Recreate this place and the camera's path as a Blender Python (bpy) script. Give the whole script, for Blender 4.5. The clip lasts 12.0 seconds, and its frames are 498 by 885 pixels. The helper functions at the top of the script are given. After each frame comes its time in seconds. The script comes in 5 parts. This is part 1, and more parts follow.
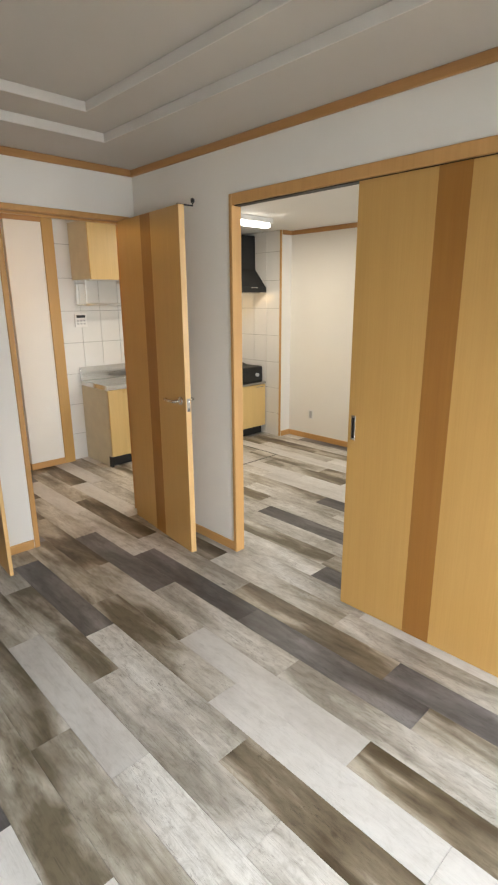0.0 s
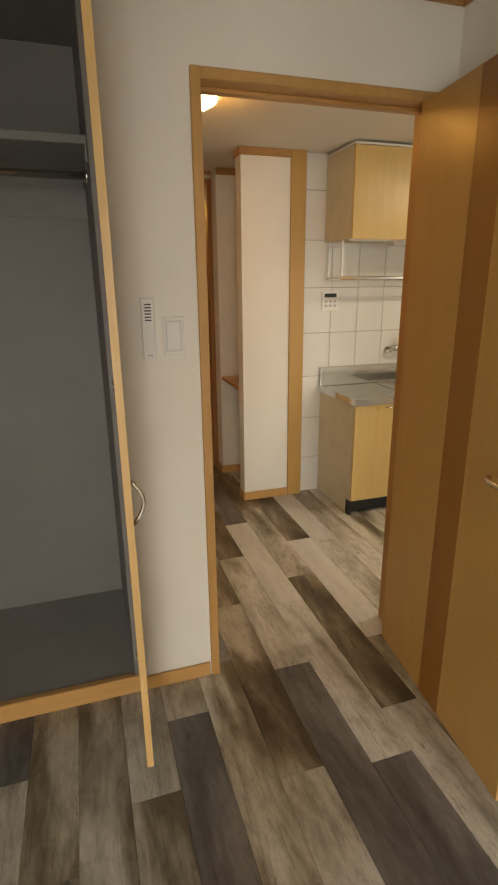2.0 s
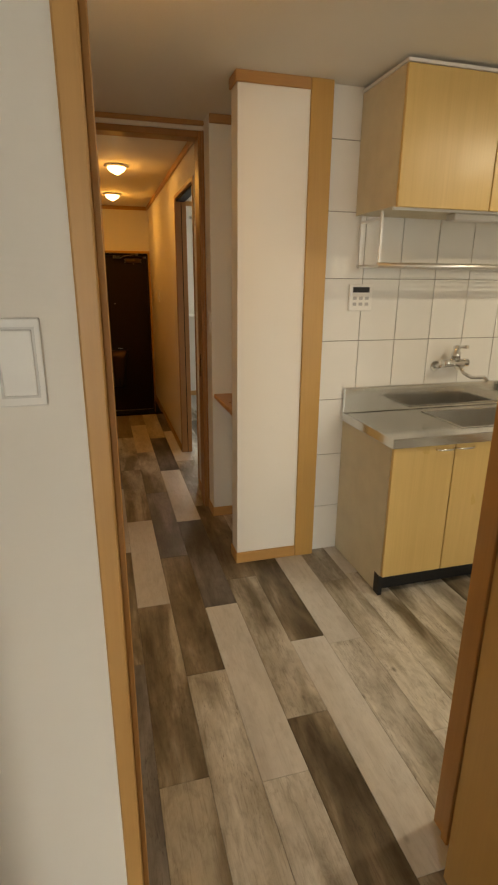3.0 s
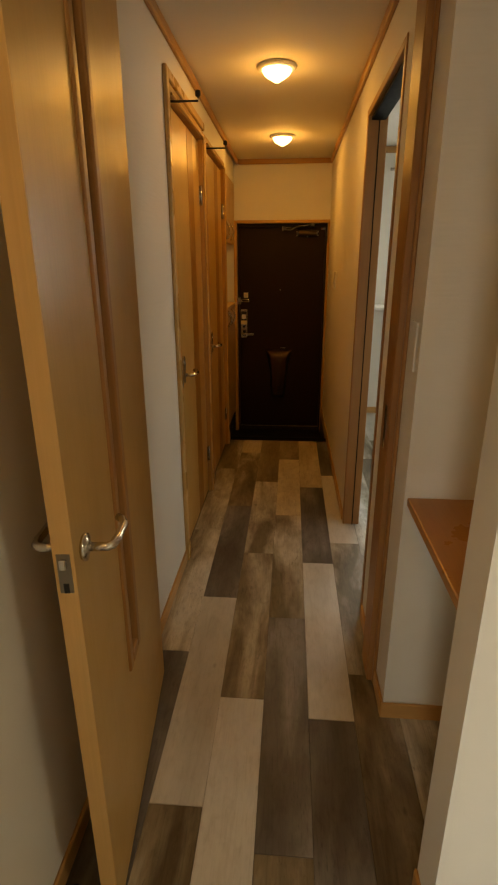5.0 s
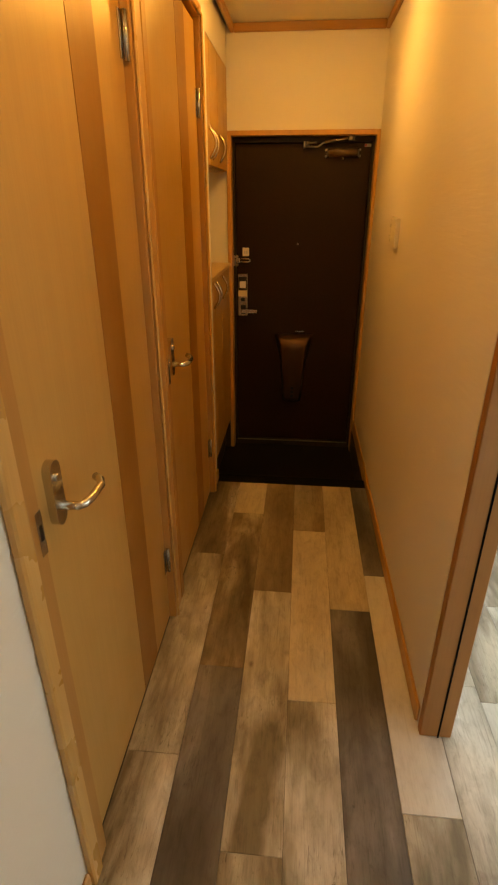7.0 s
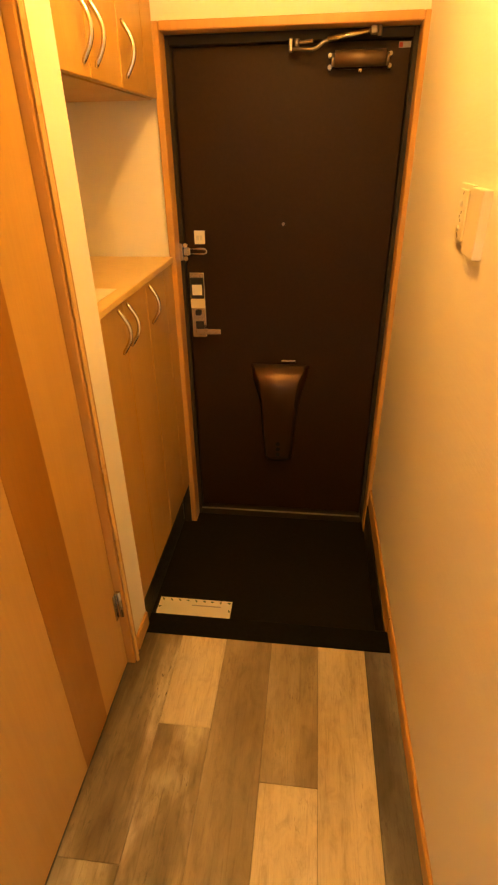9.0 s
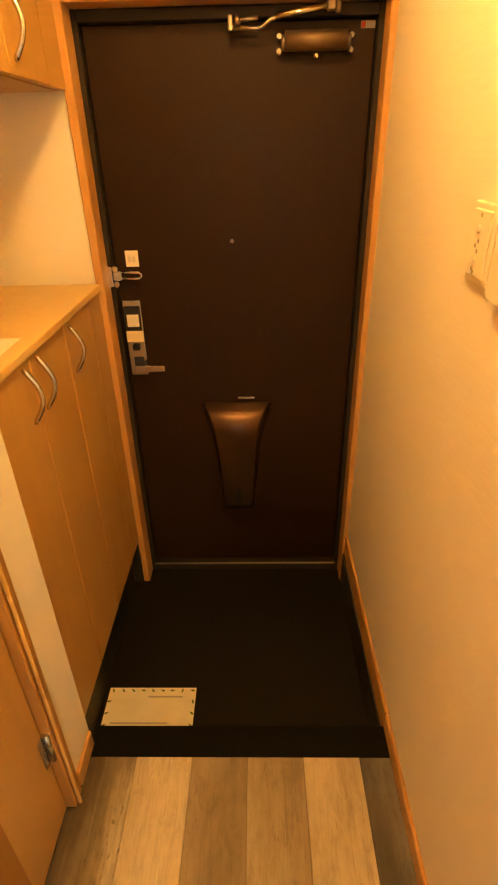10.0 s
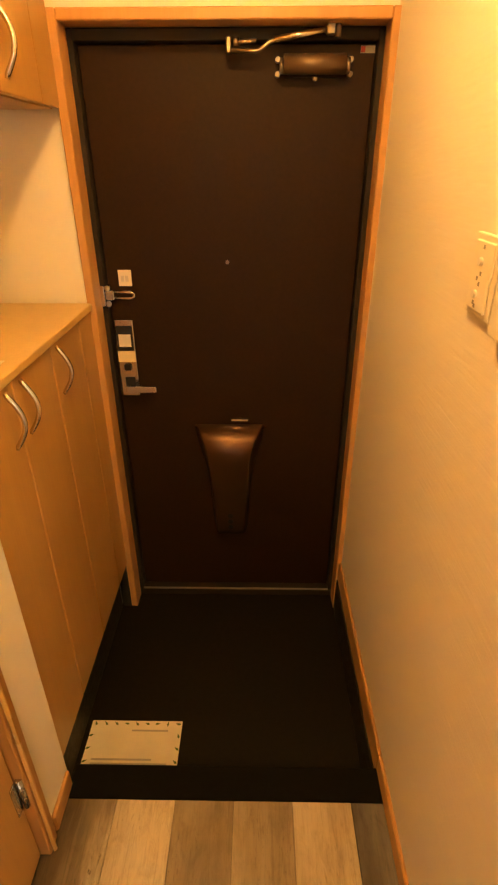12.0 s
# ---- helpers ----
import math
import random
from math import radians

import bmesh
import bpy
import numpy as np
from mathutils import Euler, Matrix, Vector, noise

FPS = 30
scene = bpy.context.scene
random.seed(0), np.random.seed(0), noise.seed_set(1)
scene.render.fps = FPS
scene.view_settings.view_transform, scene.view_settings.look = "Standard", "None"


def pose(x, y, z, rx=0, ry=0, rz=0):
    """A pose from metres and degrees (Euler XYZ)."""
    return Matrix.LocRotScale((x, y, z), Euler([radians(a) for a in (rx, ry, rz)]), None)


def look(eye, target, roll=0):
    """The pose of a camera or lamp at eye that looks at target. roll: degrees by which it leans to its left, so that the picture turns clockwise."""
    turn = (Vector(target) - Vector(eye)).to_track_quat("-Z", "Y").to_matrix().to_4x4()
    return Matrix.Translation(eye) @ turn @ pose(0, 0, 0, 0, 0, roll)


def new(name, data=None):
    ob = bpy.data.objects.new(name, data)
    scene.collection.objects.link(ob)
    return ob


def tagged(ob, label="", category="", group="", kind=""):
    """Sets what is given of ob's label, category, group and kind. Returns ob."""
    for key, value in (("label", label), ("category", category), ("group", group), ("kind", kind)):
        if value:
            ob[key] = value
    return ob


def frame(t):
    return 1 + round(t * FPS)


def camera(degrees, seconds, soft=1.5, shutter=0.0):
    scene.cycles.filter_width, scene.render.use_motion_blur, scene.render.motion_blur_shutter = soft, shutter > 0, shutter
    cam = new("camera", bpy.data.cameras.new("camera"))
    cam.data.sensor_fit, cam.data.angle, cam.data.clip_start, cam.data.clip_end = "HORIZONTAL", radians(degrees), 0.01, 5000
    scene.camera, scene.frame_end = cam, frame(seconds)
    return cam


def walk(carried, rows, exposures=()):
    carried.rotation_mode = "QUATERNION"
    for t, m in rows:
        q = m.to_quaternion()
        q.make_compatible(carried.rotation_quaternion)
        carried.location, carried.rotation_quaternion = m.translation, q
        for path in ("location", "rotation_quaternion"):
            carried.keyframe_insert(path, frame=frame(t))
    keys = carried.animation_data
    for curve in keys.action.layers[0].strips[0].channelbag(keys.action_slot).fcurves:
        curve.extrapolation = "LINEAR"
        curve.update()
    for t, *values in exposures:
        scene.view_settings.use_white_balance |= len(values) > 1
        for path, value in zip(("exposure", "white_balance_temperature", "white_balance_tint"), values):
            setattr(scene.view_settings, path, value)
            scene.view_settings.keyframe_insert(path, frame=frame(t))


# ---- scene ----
cam = camera(51.4, 12.0, soft=2.2)
PATH = [
    (0, (-0.131, -0.161, 1.561), (1.206, 1.23, 1.031), -0.4),
    (0.5, (-0.068, 0.057, 1.52), (1.05, 1.618, 0.958), -1.3),
    (1, (0.126, 0.45, 1.53), (0.883, 2.187, 0.888), -1.3),
    (1.5, (0.354, 0.904, 1.519), (0.996, 2.712, 0.954), -1.2),
    (2, (0.638, 1.367, 1.5), (1.213, 3.191, 0.915), -0.6),
    (2.5, (0.843, 1.845, 1.487), (1.387, 3.676, 0.894), -0.2),
    (2.7, (0.919, 2.023, 1.455), (1.472, 3.852, 0.865), 0.2),
    (4.3, (1.35, 3.339, 1.449), (1.368, 5.238, 0.823), -0.1),
    (4.5, (1.347, 3.507, 1.45), (1.301, 5.403, 0.815), -0.4),
    (5, (1.315, 3.93, 1.439), (1.166, 5.814, 0.782), -0.2),
    (5.5, (1.281, 4.373, 1.461), (1.064, 6.241, 0.78), 0.2),
    (6, (1.264, 4.809, 1.44), (1.14, 6.647, 0.661), 0.6),
    (6.5, (1.298, 5.223, 1.404), (1.1, 7.049, 0.613), -0.1),
    (7, (1.24, 5.588, 1.439), (1.066, 7.392, 0.592), -0.0),
    (7.2, (1.246, 5.749, 1.427), (1.138, 7.53, 0.523), 0.1),
    (9, (1.332, 6.944, 1.442), (1.117, 8.671, 0.456), -0.9),
    (9.5, (1.302, 7.189, 1.448), (1.188, 8.918, 0.45), -1.0),
    (10, (1.296, 7.32, 1.455), (1.252, 9.055, 0.46), -1.3),
    (10.5, (1.305, 7.355, 1.466), (1.294, 9.119, 0.524), -1.4),
    (11, (1.309, 7.359, 1.506), (1.308, 9.212, 0.754), -1.4),
    (11.5, (1.305, 7.363, 1.513), (1.301, 9.231, 0.798), -0.4),
    (12, (1.306, 7.377, 1.464), (1.278, 9.137, 0.516), -0.1),
]
walk(cam, [(t, look(e, g, r)) for t, e, g, r in PATH],
     exposures=[(0.0, 0.03, 6450, 9.5), (0.5, -0.10, 6750, 9.5), (1.5, -0.30, 7600, 10.5), (2.5, -0.50, 8050, 8.5), (4.5, -0.52, 7950, 4), (5.0, -0.5, 8200, 2.5),
                (5.5, -0.1, 8150, 1.5), (6.0, 0.2, 7900, 1), (6.5, 0.27, 7800, 1), (7.0, 0.45, 7900, 3), (9.0, 1.85, 7250, 4), (9.5, 1.85, 7150, 4), (10.0, 1.95, 6800, 5.5),
                (10.5, 2.25, 6350, 7.5), (11.0, 2.2, 5750, 12), (11.5, 2.1, 5750, 13), (12.0, 1.8, 6350, 7)])


# ---- light ----
world = bpy.data.worlds.new("world")
scene.world = world
world.use_nodes = True
wn = world.node_tree
sky = wn.nodes.new("ShaderNodeTexSky")
sky.sky_type = 'NISHITA'
sky.sun_disc = False
sky.sun_elevation, sky.sun_rotation = radians(38), radians(160)
wn.links.new(sky.outputs[0], wn.nodes["Background"].inputs[0])
wn.nodes["Background"].inputs[1].default_value = 0.12


def lamp(name, kind, energy, color, m, size=0.1, size_y=None, spread=180):
    d = bpy.data.lights.new(name, kind)
    d.energy, d.color = energy, color
    if kind == 'AREA':
        d.size, d.spread = size, radians(spread)
        if size_y:
            d.shape, d.size_y = 'RECTANGLE', size_y
    elif kind == 'SUN':
        d.angle = size
    else:
        d.shadow_soft_size = size
    o = new(name, d)
    o.matrix_world = m
    return o


WARM = (1.0, 0.455, 0.078)
DAY = (0.92, 0.965, 1.0)
lamp("sun", 'SUN', 0.8, (1.0, 0.95, 0.88), look((0, -5, 5), (0.6, 0, 0)), size=radians(12))
# daylight in the window openings
lamp("window_light_bedroom", 'AREA', 108, DAY, look((-0.15, -1.78, 1.15), (0.3, -0.6, -0.45)), 1.2, 1.9, 150)
lamp("window_light_kitchen", 'AREA', 50, DAY, look((3.2, -1.78, 1.15), (3.2, 1.0, 1.0)), 1.5, 1.9)
# East lamp: fill for the corridor wall, through an added, unseen window.
lamp("fill_light_side_room_east", 'AREA', 14, DAY, look((4.53, 6.7, 1.35), (1.0, 6.4, 0.9)), 1.6, 1.3)
lamp("window_light_side_room", 'AREA', 22, DAY, look((3.0, 9.17, 1.6), (3.0, 7.0, 1.2)), 1.3, 0.95)
# ceiling lamps
CAN_LIGHTS = [(1.235, 3.88), (1.228, 6.735), (1.23, 8.12)]
for (cx, cy), e in zip(CAN_LIGHTS, (4.0, 4.8, 5.8)):
    lamp("can_light_bulb", 'POINT', e * 0.62, WARM, pose(cx, cy, 2.165), size=0.05)
    lamp("can_light_beam", 'AREA', e * 0.42, WARM, pose(cx, cy, 2.222), 0.10)
lamp("tube_light", 'AREA', 17, (1.0, 0.90, 0.74), look((3.27, 3.43, 2.195), (3.27, 3.43, 0)), 0.62, 0.07)
lamp("hood_bulb", 'POINT', 2.2, (1.0, 0.66, 0.30), pose(3.85, 4.50, 1.575), size=0.03)


# ---- materials ----
def mat(name):
    m = bpy.data.materials.new(name)
    m.use_nodes = True
    nt = m.node_tree
    return m, nt, nt.nodes["Principled BSDF"]


def nd(nt, kind, **inputs):
    n = nt.nodes.new(kind)
    for k, v in inputs.items():
        n.inputs[k.replace("_", " ")].default_value = v
    return n


def coords(nt, scale=(1, 1, 1), shuffle=True):
    """Object coordinates, scaled; with an own offset for each object."""
    tc = nt.nodes.new("ShaderNodeTexCoord")
    mp = nt.nodes.new("ShaderNodeMapping")
    mp.inputs["Scale"].default_value = scale
    src = tc.outputs["Object"]
    if shuffle:
        oi = nt.nodes.new("ShaderNodeObjectInfo")
        sc = nt.nodes.new("ShaderNodeVectorMath")
        sc.operation = 'SCALE'
        sc.inputs[0].default_value = (37.0, 91.0, 53.0)
        nt.links.new(oi.outputs["Random"], sc.inputs["Scale"])
        ad = nt.nodes.new("ShaderNodeVectorMath")
        nt.links.new(src, ad.inputs[0])
        nt.links.new(sc.outputs[0], ad.inputs[1])
        src = ad.outputs[0]
    nt.links.new(src, mp.inputs[0])
    return mp.outputs[0]


def ramp(nt, fac, stops):
    r = nt.nodes.new("ShaderNodeValToRGB")
    while len(r.color_ramp.elements) < len(stops):
        r.color_ramp.elements.new(0.5)
    for e, (p, c) in zip(r.color_ramp.elements, stops):
        e.position, e.color = p, (*c, 1) if len(c) == 3 else c
    nt.links.new(fac, r.inputs[0])
    return r.outputs[0]


def noise_at(nt, vec, scale, detail=4.0, rough=0.55, dist=0.0):
    n = nd(nt, "ShaderNodeTexNoise", Scale=scale, Detail=detail, Roughness=rough, Distortion=dist)
    nt.links.new(vec, n.inputs["Vector"])
    return n.outputs["Fac"]


def mix(nt, fac, a, b, mode='MIX'):
    n = nt.nodes.new("ShaderNodeMix")
    n.data_type, n.blend_type = 'RGBA', mode
    for s, v in ((0, fac), (6, a), (7, b)):
        if hasattr(v, "is_output"):
            nt.links.new(v, n.inputs[s])
        else:
            n.inputs[s].default_value = v if s == 0 else (*v, 1)
    return n.outputs[2]


def bump(nt, bsdf, height, strength, dist=0.002):
    b = nd(nt, "ShaderNodeBump", Strength=strength, Distance=dist)
    nt.links.new(height, b.inputs["Height"])
    nt.links.new(b.outputs[0], bsdf.inputs["Normal"])


def plain(name, color, rough=0.5, metal=0.0, vary=0.06, scale=9.0):
    m, nt, b = mat(name)
    f = noise_at(nt, coords(nt), scale)
    lo, hi = [max(0, c * (1 - vary)) for c in color], [min(1, c * (1 + vary)) for c in color]
    nt.links.new(ramp(nt, f, [(0.3, lo), (0.7, hi)]), b.inputs["Base Color"])
    b.inputs["Metallic"].default_value = metal
    f2 = noise_at(nt, coords(nt), scale * 6)
    nt.links.new(ramp(nt, f2, [(0.3, [max(0.03, rough * 0.85)] * 3), (0.7, [min(1, rough * 1.15)] * 3)]), b.inputs["Roughness"])
    return m


def wallpaper(name, color, strength=0.35, sx=24.0, sz=150.0):
    """Embossed vinyl paper: short level ripples and a fine grain."""
    m, nt, b = mat(name)
    v = coords(nt, (sx, sx, sz), False)
    rip = noise_at(nt, v, 1.0, 1.5, 0.45, 0.25)
    fine = noise_at(nt, coords(nt, shuffle=False), 260.0, 2.0)
    big = noise_at(nt, coords(nt, shuffle=False), 1.3, 3.0)
    nt.links.new(ramp(nt, big, [(0.25, [c * 0.965 for c in color]), (0.75, color)]), b.inputs["Base Color"])
    h = nt.nodes.new("ShaderNodeMath")
    h.operation = 'MULTIPLY_ADD'
    h.inputs[1].default_value = 0.15
    nt.links.new(fine, h.inputs[0])
    nt.links.new(rip, h.inputs[2])
    bump(nt, b, h.outputs[0], strength, 0.0014)
    b.inputs["Roughness"].default_value = 0.72
    b.inputs["Specular IOR Level"].default_value = 0.3
    return m


def wood(name, lo, hi, axis="z", rough=0.38, grain=1.0):
    """Printed or veneered wood with the grain along an axis."""
    m, nt, b = mat(name)
    s = {"x": (1.2, 30, 30), "y": (30, 1.2, 30), "z": (30, 30, 1.2)}[axis]
    g = noise_at(nt, coords(nt, s), 1.0 * grain, 5.0, 0.6, 0.4)
    s2 = {"x": (4, 160, 160), "y": (160, 4, 160), "z": (160, 160, 4)}[axis]
    fine = noise_at(nt, coords(nt, s2), 1.0, 3.0, 0.6)
    base = ramp(nt, g, [(0.2, lo), (0.8, hi)])
    streak = ramp(nt, fine, [(0.35, (0.93, 0.92, 0.90)), (0.6, (1, 1, 1))])
    nt.links.new(mix(nt, 0.6, base, streak, 'MULTIPLY'), b.inputs["Base Color"])
    worn = noise_at(nt, coords(nt), 5.0)
    nt.links.new(ramp(nt, worn, [(0.3, [rough * 0.85] * 3), (0.7, [rough * 1.2] * 3)]), b.inputs["Roughness"])
    bump(nt, b, fine, 0.06, 0.0006)
    return m


def plank_mat(name, dark, midt, light, cloud, grainy=1.0):
    """Weathered plank print: wide soft clouds, scuffed mottling, streaks along the board, knots and short cracks."""
    m, nt, b = mat(name)
    smoke = noise_at(nt, coords(nt, (6.2, 1.35, 1)), 1.0, 4.0, 0.55, 0.35)
    base = ramp(nt, smoke, [(0.5 - cloud, dark), (0.5, midt), (0.5 + cloud, light)])
    scuff = noise_at(nt, coords(nt, (34, 15, 1)), 1.0, 6.0, 0.68, 0.6)
    mottle = ramp(nt, scuff, [(0.30, (0.66, 0.64, 0.61)), (0.50, (0.97, 0.97, 0.965)), (0.70, (1.13, 1.13, 1.12))])
    c0 = mix(nt, 0.75 * grainy, base, mottle, 'MULTIPLY')
    g = noise_at(nt, coords(nt, (120, 6.0, 1)), 1.0, 5.0, 0.7, 1.4)
    streak = ramp(nt, g, [(0.32, (0.60, 0.58, 0.55)), (0.47, (0.97, 0.97, 0.96)), (0.68, (1.08, 1.08, 1.07))])
    c1 = mix(nt, 0.62 * grainy, c0, streak, 'MULTIPLY')
    sc = noise_at(nt, coords(nt, (75, 13, 1)), 1.0, 5.0, 0.75, 2.6)
    patch = noise_at(nt, coords(nt, (8, 4.5, 1)), 1.0, 2.0)
    mask = nt.nodes.new("ShaderNodeMath")
    mask.operation = 'MULTIPLY'
    nt.links.new(ramp(nt, sc, [(0.56, (0, 0, 0)), (0.68, (0.85 * grainy,) * 3)]), mask.inputs[0])
    nt.links.new(ramp(nt, patch, [(0.46, (0, 0, 0)), (0.62, (1, 1, 1))]), mask.inputs[1])
    c2 = mix(nt, mask.outputs[0], c1, [c * 0.6 for c in dark])
    knot = nd(nt, "ShaderNodeTexVoronoi", Scale=1.0)
    nt.links.new(coords(nt, (6.0, 3.4, 1)), knot.inputs["Vector"])
    spot = ramp(nt, knot.outputs["Distance"], [(0.025, (0.7, 0.7, 0.7)), (0.065, (0, 0, 0))])
    c3 = mix(nt, spot, c2, [c * 0.55 for c in dark])
    oi = nt.nodes.new("ShaderNodeObjectInfo")
    tone = ramp(nt, oi.outputs["Random"], [(0.0, (0.91, 0.90, 0.89)), (1.0, (1.06, 1.06, 1.06))])
    nt.links.new(mix(nt, 1.0, c3, tone, 'MULTIPLY'), b.inputs["Base Color"])
    nt.links.new(ramp(nt, g, [(0.3, (0.50,) * 3), (0.7, (0.36,) * 3)]), b.inputs["Roughness"])
    b.inputs["Specular IOR Level"].default_value = 0.45
    bump(nt, b, g, 0.10, 0.0008)
    return m


def glow(name, color, strength):
    m, nt, b = mat(name)
    b.inputs["Base Color"].default_value = (0.8, 0.8, 0.78, 1)
    b.inputs["Emission Color"].default_value = (*color, 1)
    b.inputs["Emission Strength"].default_value = strength
    return m


def glass(name, color=(1, 1, 1), rough=0.0):
    m, nt, b = mat(name)
    b.inputs["Base Color"].default_value = (*color, 1)
    b.inputs["Roughness"].default_value = rough
    b.inputs["Transmission Weight"].default_value = 1.0
    b.inputs["IOR"].default_value = 1.2
    return m


WALL_A = wallpaper("paper_white", (0.81, 0.78, 0.725), 0.25)
WALL_B = wallpaper("paper_cream", (0.82, 0.79, 0.73), 0.32)
WALL_C = wallpaper("paper_cream_ripple", (0.82, 0.79, 0.73), 0.65, 10.0, 105.0)
# Kept darker than white paper to stand in for the dim light overhead.
CEIL_A = wallpaper("dimmed_ceiling_paper", (0.56, 0.52, 0.47), 0.2, 90.0, 90.0)
CEIL_B = wallpaper("ceiling_paper_rough", (0.80, 0.77, 0.71), 0.5, 120.0, 120.0)
MAPLE = wood("maple_veneer", (0.482, 0.280, 0.085), (0.522, 0.310, 0.099), rough=0.33)
BROWN_CASING = wood("brown_casing_wood", (0.325, 0.150, 0.045), (0.38, 0.185, 0.060))
MAPLE_EDGE = wood("maple_edge", (0.66, 0.42, 0.17), (0.74, 0.48, 0.21), grain=1.5)
STRIPE = wood("dark_stripe_veneer", (0.285, 0.122, 0.022), (0.325, 0.145, 0.029))
TRIM_Z = wood("trim_wood_upright", (0.505, 0.278, 0.096), (0.59, 0.335, 0.122))
TRIM_X = wood("trim_wood_x", (0.505, 0.278, 0.096), (0.59, 0.335, 0.122), "x")
TRIM_Y = wood("trim_wood_y", (0.505, 0.278, 0.096), (0.59, 0.335, 0.122), "y")
STRIPE_EDGE = wood("deep_maple_reveal", (0.40, 0.205, 0.055), (0.46, 0.24, 0.07))
TRIM_PALE = wood("pale_trim_wood", (0.56, 0.345, 0.125), (0.64, 0.40, 0.155), rough=0.28)
CROWN_X = wood("crown_wood_x", (0.40, 0.205, 0.072), (0.47, 0.25, 0.092), "x")
CROWN_Y = wood("crown_wood_y", (0.40, 0.205, 0.072), (0.47, 0.25, 0.092), "y")
SHELF_WOOD = wood("orange_shelf_wood", (0.47, 0.21, 0.06), (0.56, 0.27, 0.08), "y", 0.3)
KITCHEN_DOOR = wood("pale_maple_laminate", (0.64, 0.44, 0.17), (0.70, 0.49, 0.20), rough=0.32)
KITCHEN_SIDE = plain("beige_side_panel", (0.60, 0.53, 0.385), 0.5)
# Lighter than the tray's paper, standing in for window light on the risers.
RISER = plain("lit_riser_tone", (0.66, 0.625, 0.58), 0.6, vary=0.04, scale=3)
BOARD = plain("white_board", (0.80, 0.78, 0.74), 0.5)
# Lighter grey than the other closet boards, in place of the floor's reflection.
CLOSET_FLOOR = plain("closet_floor_reflection_grey", (0.30, 0.30, 0.29), 0.38, vary=0.06, scale=4)
CLOSET_GREY = plain("grey_closet_board", (0.20, 0.187, 0.182), 0.55, vary=0.05, scale=3)
STEEL = plain("brushed_steel", (0.50, 0.50, 0.49), 0.24, 1.0, 0.04, 30)
COUNTER = plain("polished_counter_steel", (0.66, 0.65, 0.63), 0.12, 1.0, 0.05, 14)
BOWL = plain("satin_bowl_steel", (0.74, 0.73, 0.71), 0.36, 1.0, 0.05, 14)
CHROME = plain("chrome", (0.75, 0.75, 0.74), 0.12, 1.0, 0.03)
SATIN = plain("satin_nickel", (0.64, 0.625, 0.60), 0.22, 1.0)
BLACK = plain("black_paint", (0.010, 0.010, 0.010), 0.5)
STEP_BLACK = plain("black_step_paint", (0.006, 0.006, 0.006), 0.75)
STEP_BLACK.node_tree.nodes["Principled BSDF"].inputs["Specular IOR Level"].default_value = 0.06
BLACK_MATT = plain("black_vinyl", (0.022, 0.021, 0.020), 0.55)
GENKAN = plain("dark_entry_sheet", (0.0075, 0.0062, 0.0048), 0.55, vary=0.25, scale=60)
GENKAN.node_tree.nodes["Principled BSDF"].inputs["Specular IOR Level"].default_value = 0.22
DOOR_BROWN = plain("dark_brown_steel_door", (0.023, 0.0105, 0.0039), 0.48, 0.0, 0.12, 90)
DOOR_BROWN.node_tree.nodes["Principled BSDF"].inputs["Specular IOR Level"].default_value = 0.16
FRAME_GREY = plain("charcoal_door_frame", (0.028, 0.022, 0.018), 0.5)
FRAME_GREY.node_tree.nodes["Principled BSDF"].inputs["Specular IOR Level"].default_value = 0.2
BRONZE = plain("bronze_cover", (0.115, 0.066, 0.042), 0.34, 0.8, 0.02, 1.2)
brz = BRONZE.node_tree
brz.links.remove(brz.nodes["Principled BSDF"].inputs["Roughness"].links[0])
brz.nodes["Principled BSDF"].inputs["Roughness"].default_value = 0.35
CLOSER = plain("worn_bronze_cylinder", (0.15, 0.105, 0.07), 0.4, 0.6)
DARK_METAL = plain("dull_steel", (0.30, 0.27, 0.23), 0.4, 1.0)
TILE_WHITE = plain("white_glazed_tile", (0.74, 0.73, 0.70), 0.2, vary=0.03, scale=3)
GROUT = plain("grey_grout", (0.20, 0.185, 0.16), 0.85)
PLASTIC = plain("white_plastic", (0.76, 0.75, 0.72), 0.4, vary=0.02)
PLASTIC_CREAM = plain("cream_plastic", (0.80, 0.77, 0.68), 0.4, vary=0.03)
PALE_GREY = plain("pale_grey_plastic", (0.60, 0.59, 0.57), 0.4, vary=0.02)
GREY_PLASTIC = plain("grey_plastic", (0.42, 0.42, 0.42), 0.45)
ALU = plain("dark_aluminium", (0.045, 0.045, 0.047), 0.4, 0.6)
PALE_BAR = plain("pale_aluminium_bar", (0.62, 0.62, 0.62), 0.5)
PAPER = plain("paper", (0.78, 0.75, 0.66), 0.75)
INK = plain("grey_ink", (0.30, 0.29, 0.27), 0.8)
LEAF_INK = plain("green_leaf_ink", (0.10, 0.17, 0.05), 0.8)
YELLOW_LABEL = plain("yellowed_label", (0.72, 0.62, 0.40), 0.6)
RED = plain("red_tag", (0.45, 0.05, 0.03), 0.5)
SLAB = plain("dark_subfloor", (0.10, 0.09, 0.08), 0.9)
CONCRETE = plain("concrete", (0.4, 0.39, 0.37), 0.9)
DOME = glow("lit_glass_dome", (1.0, 0.74, 0.38), 12.0)
TUBE = glow("lit_tube_cover", (1.0, 0.95, 0.86), 9.0)
HOOD_GLOW = glow("lit_hood_bulb", (1.0, 0.7, 0.35), 10.0)
FROST = glass("frosted_glass", (0.66, 0.64, 0.65), 0.55)
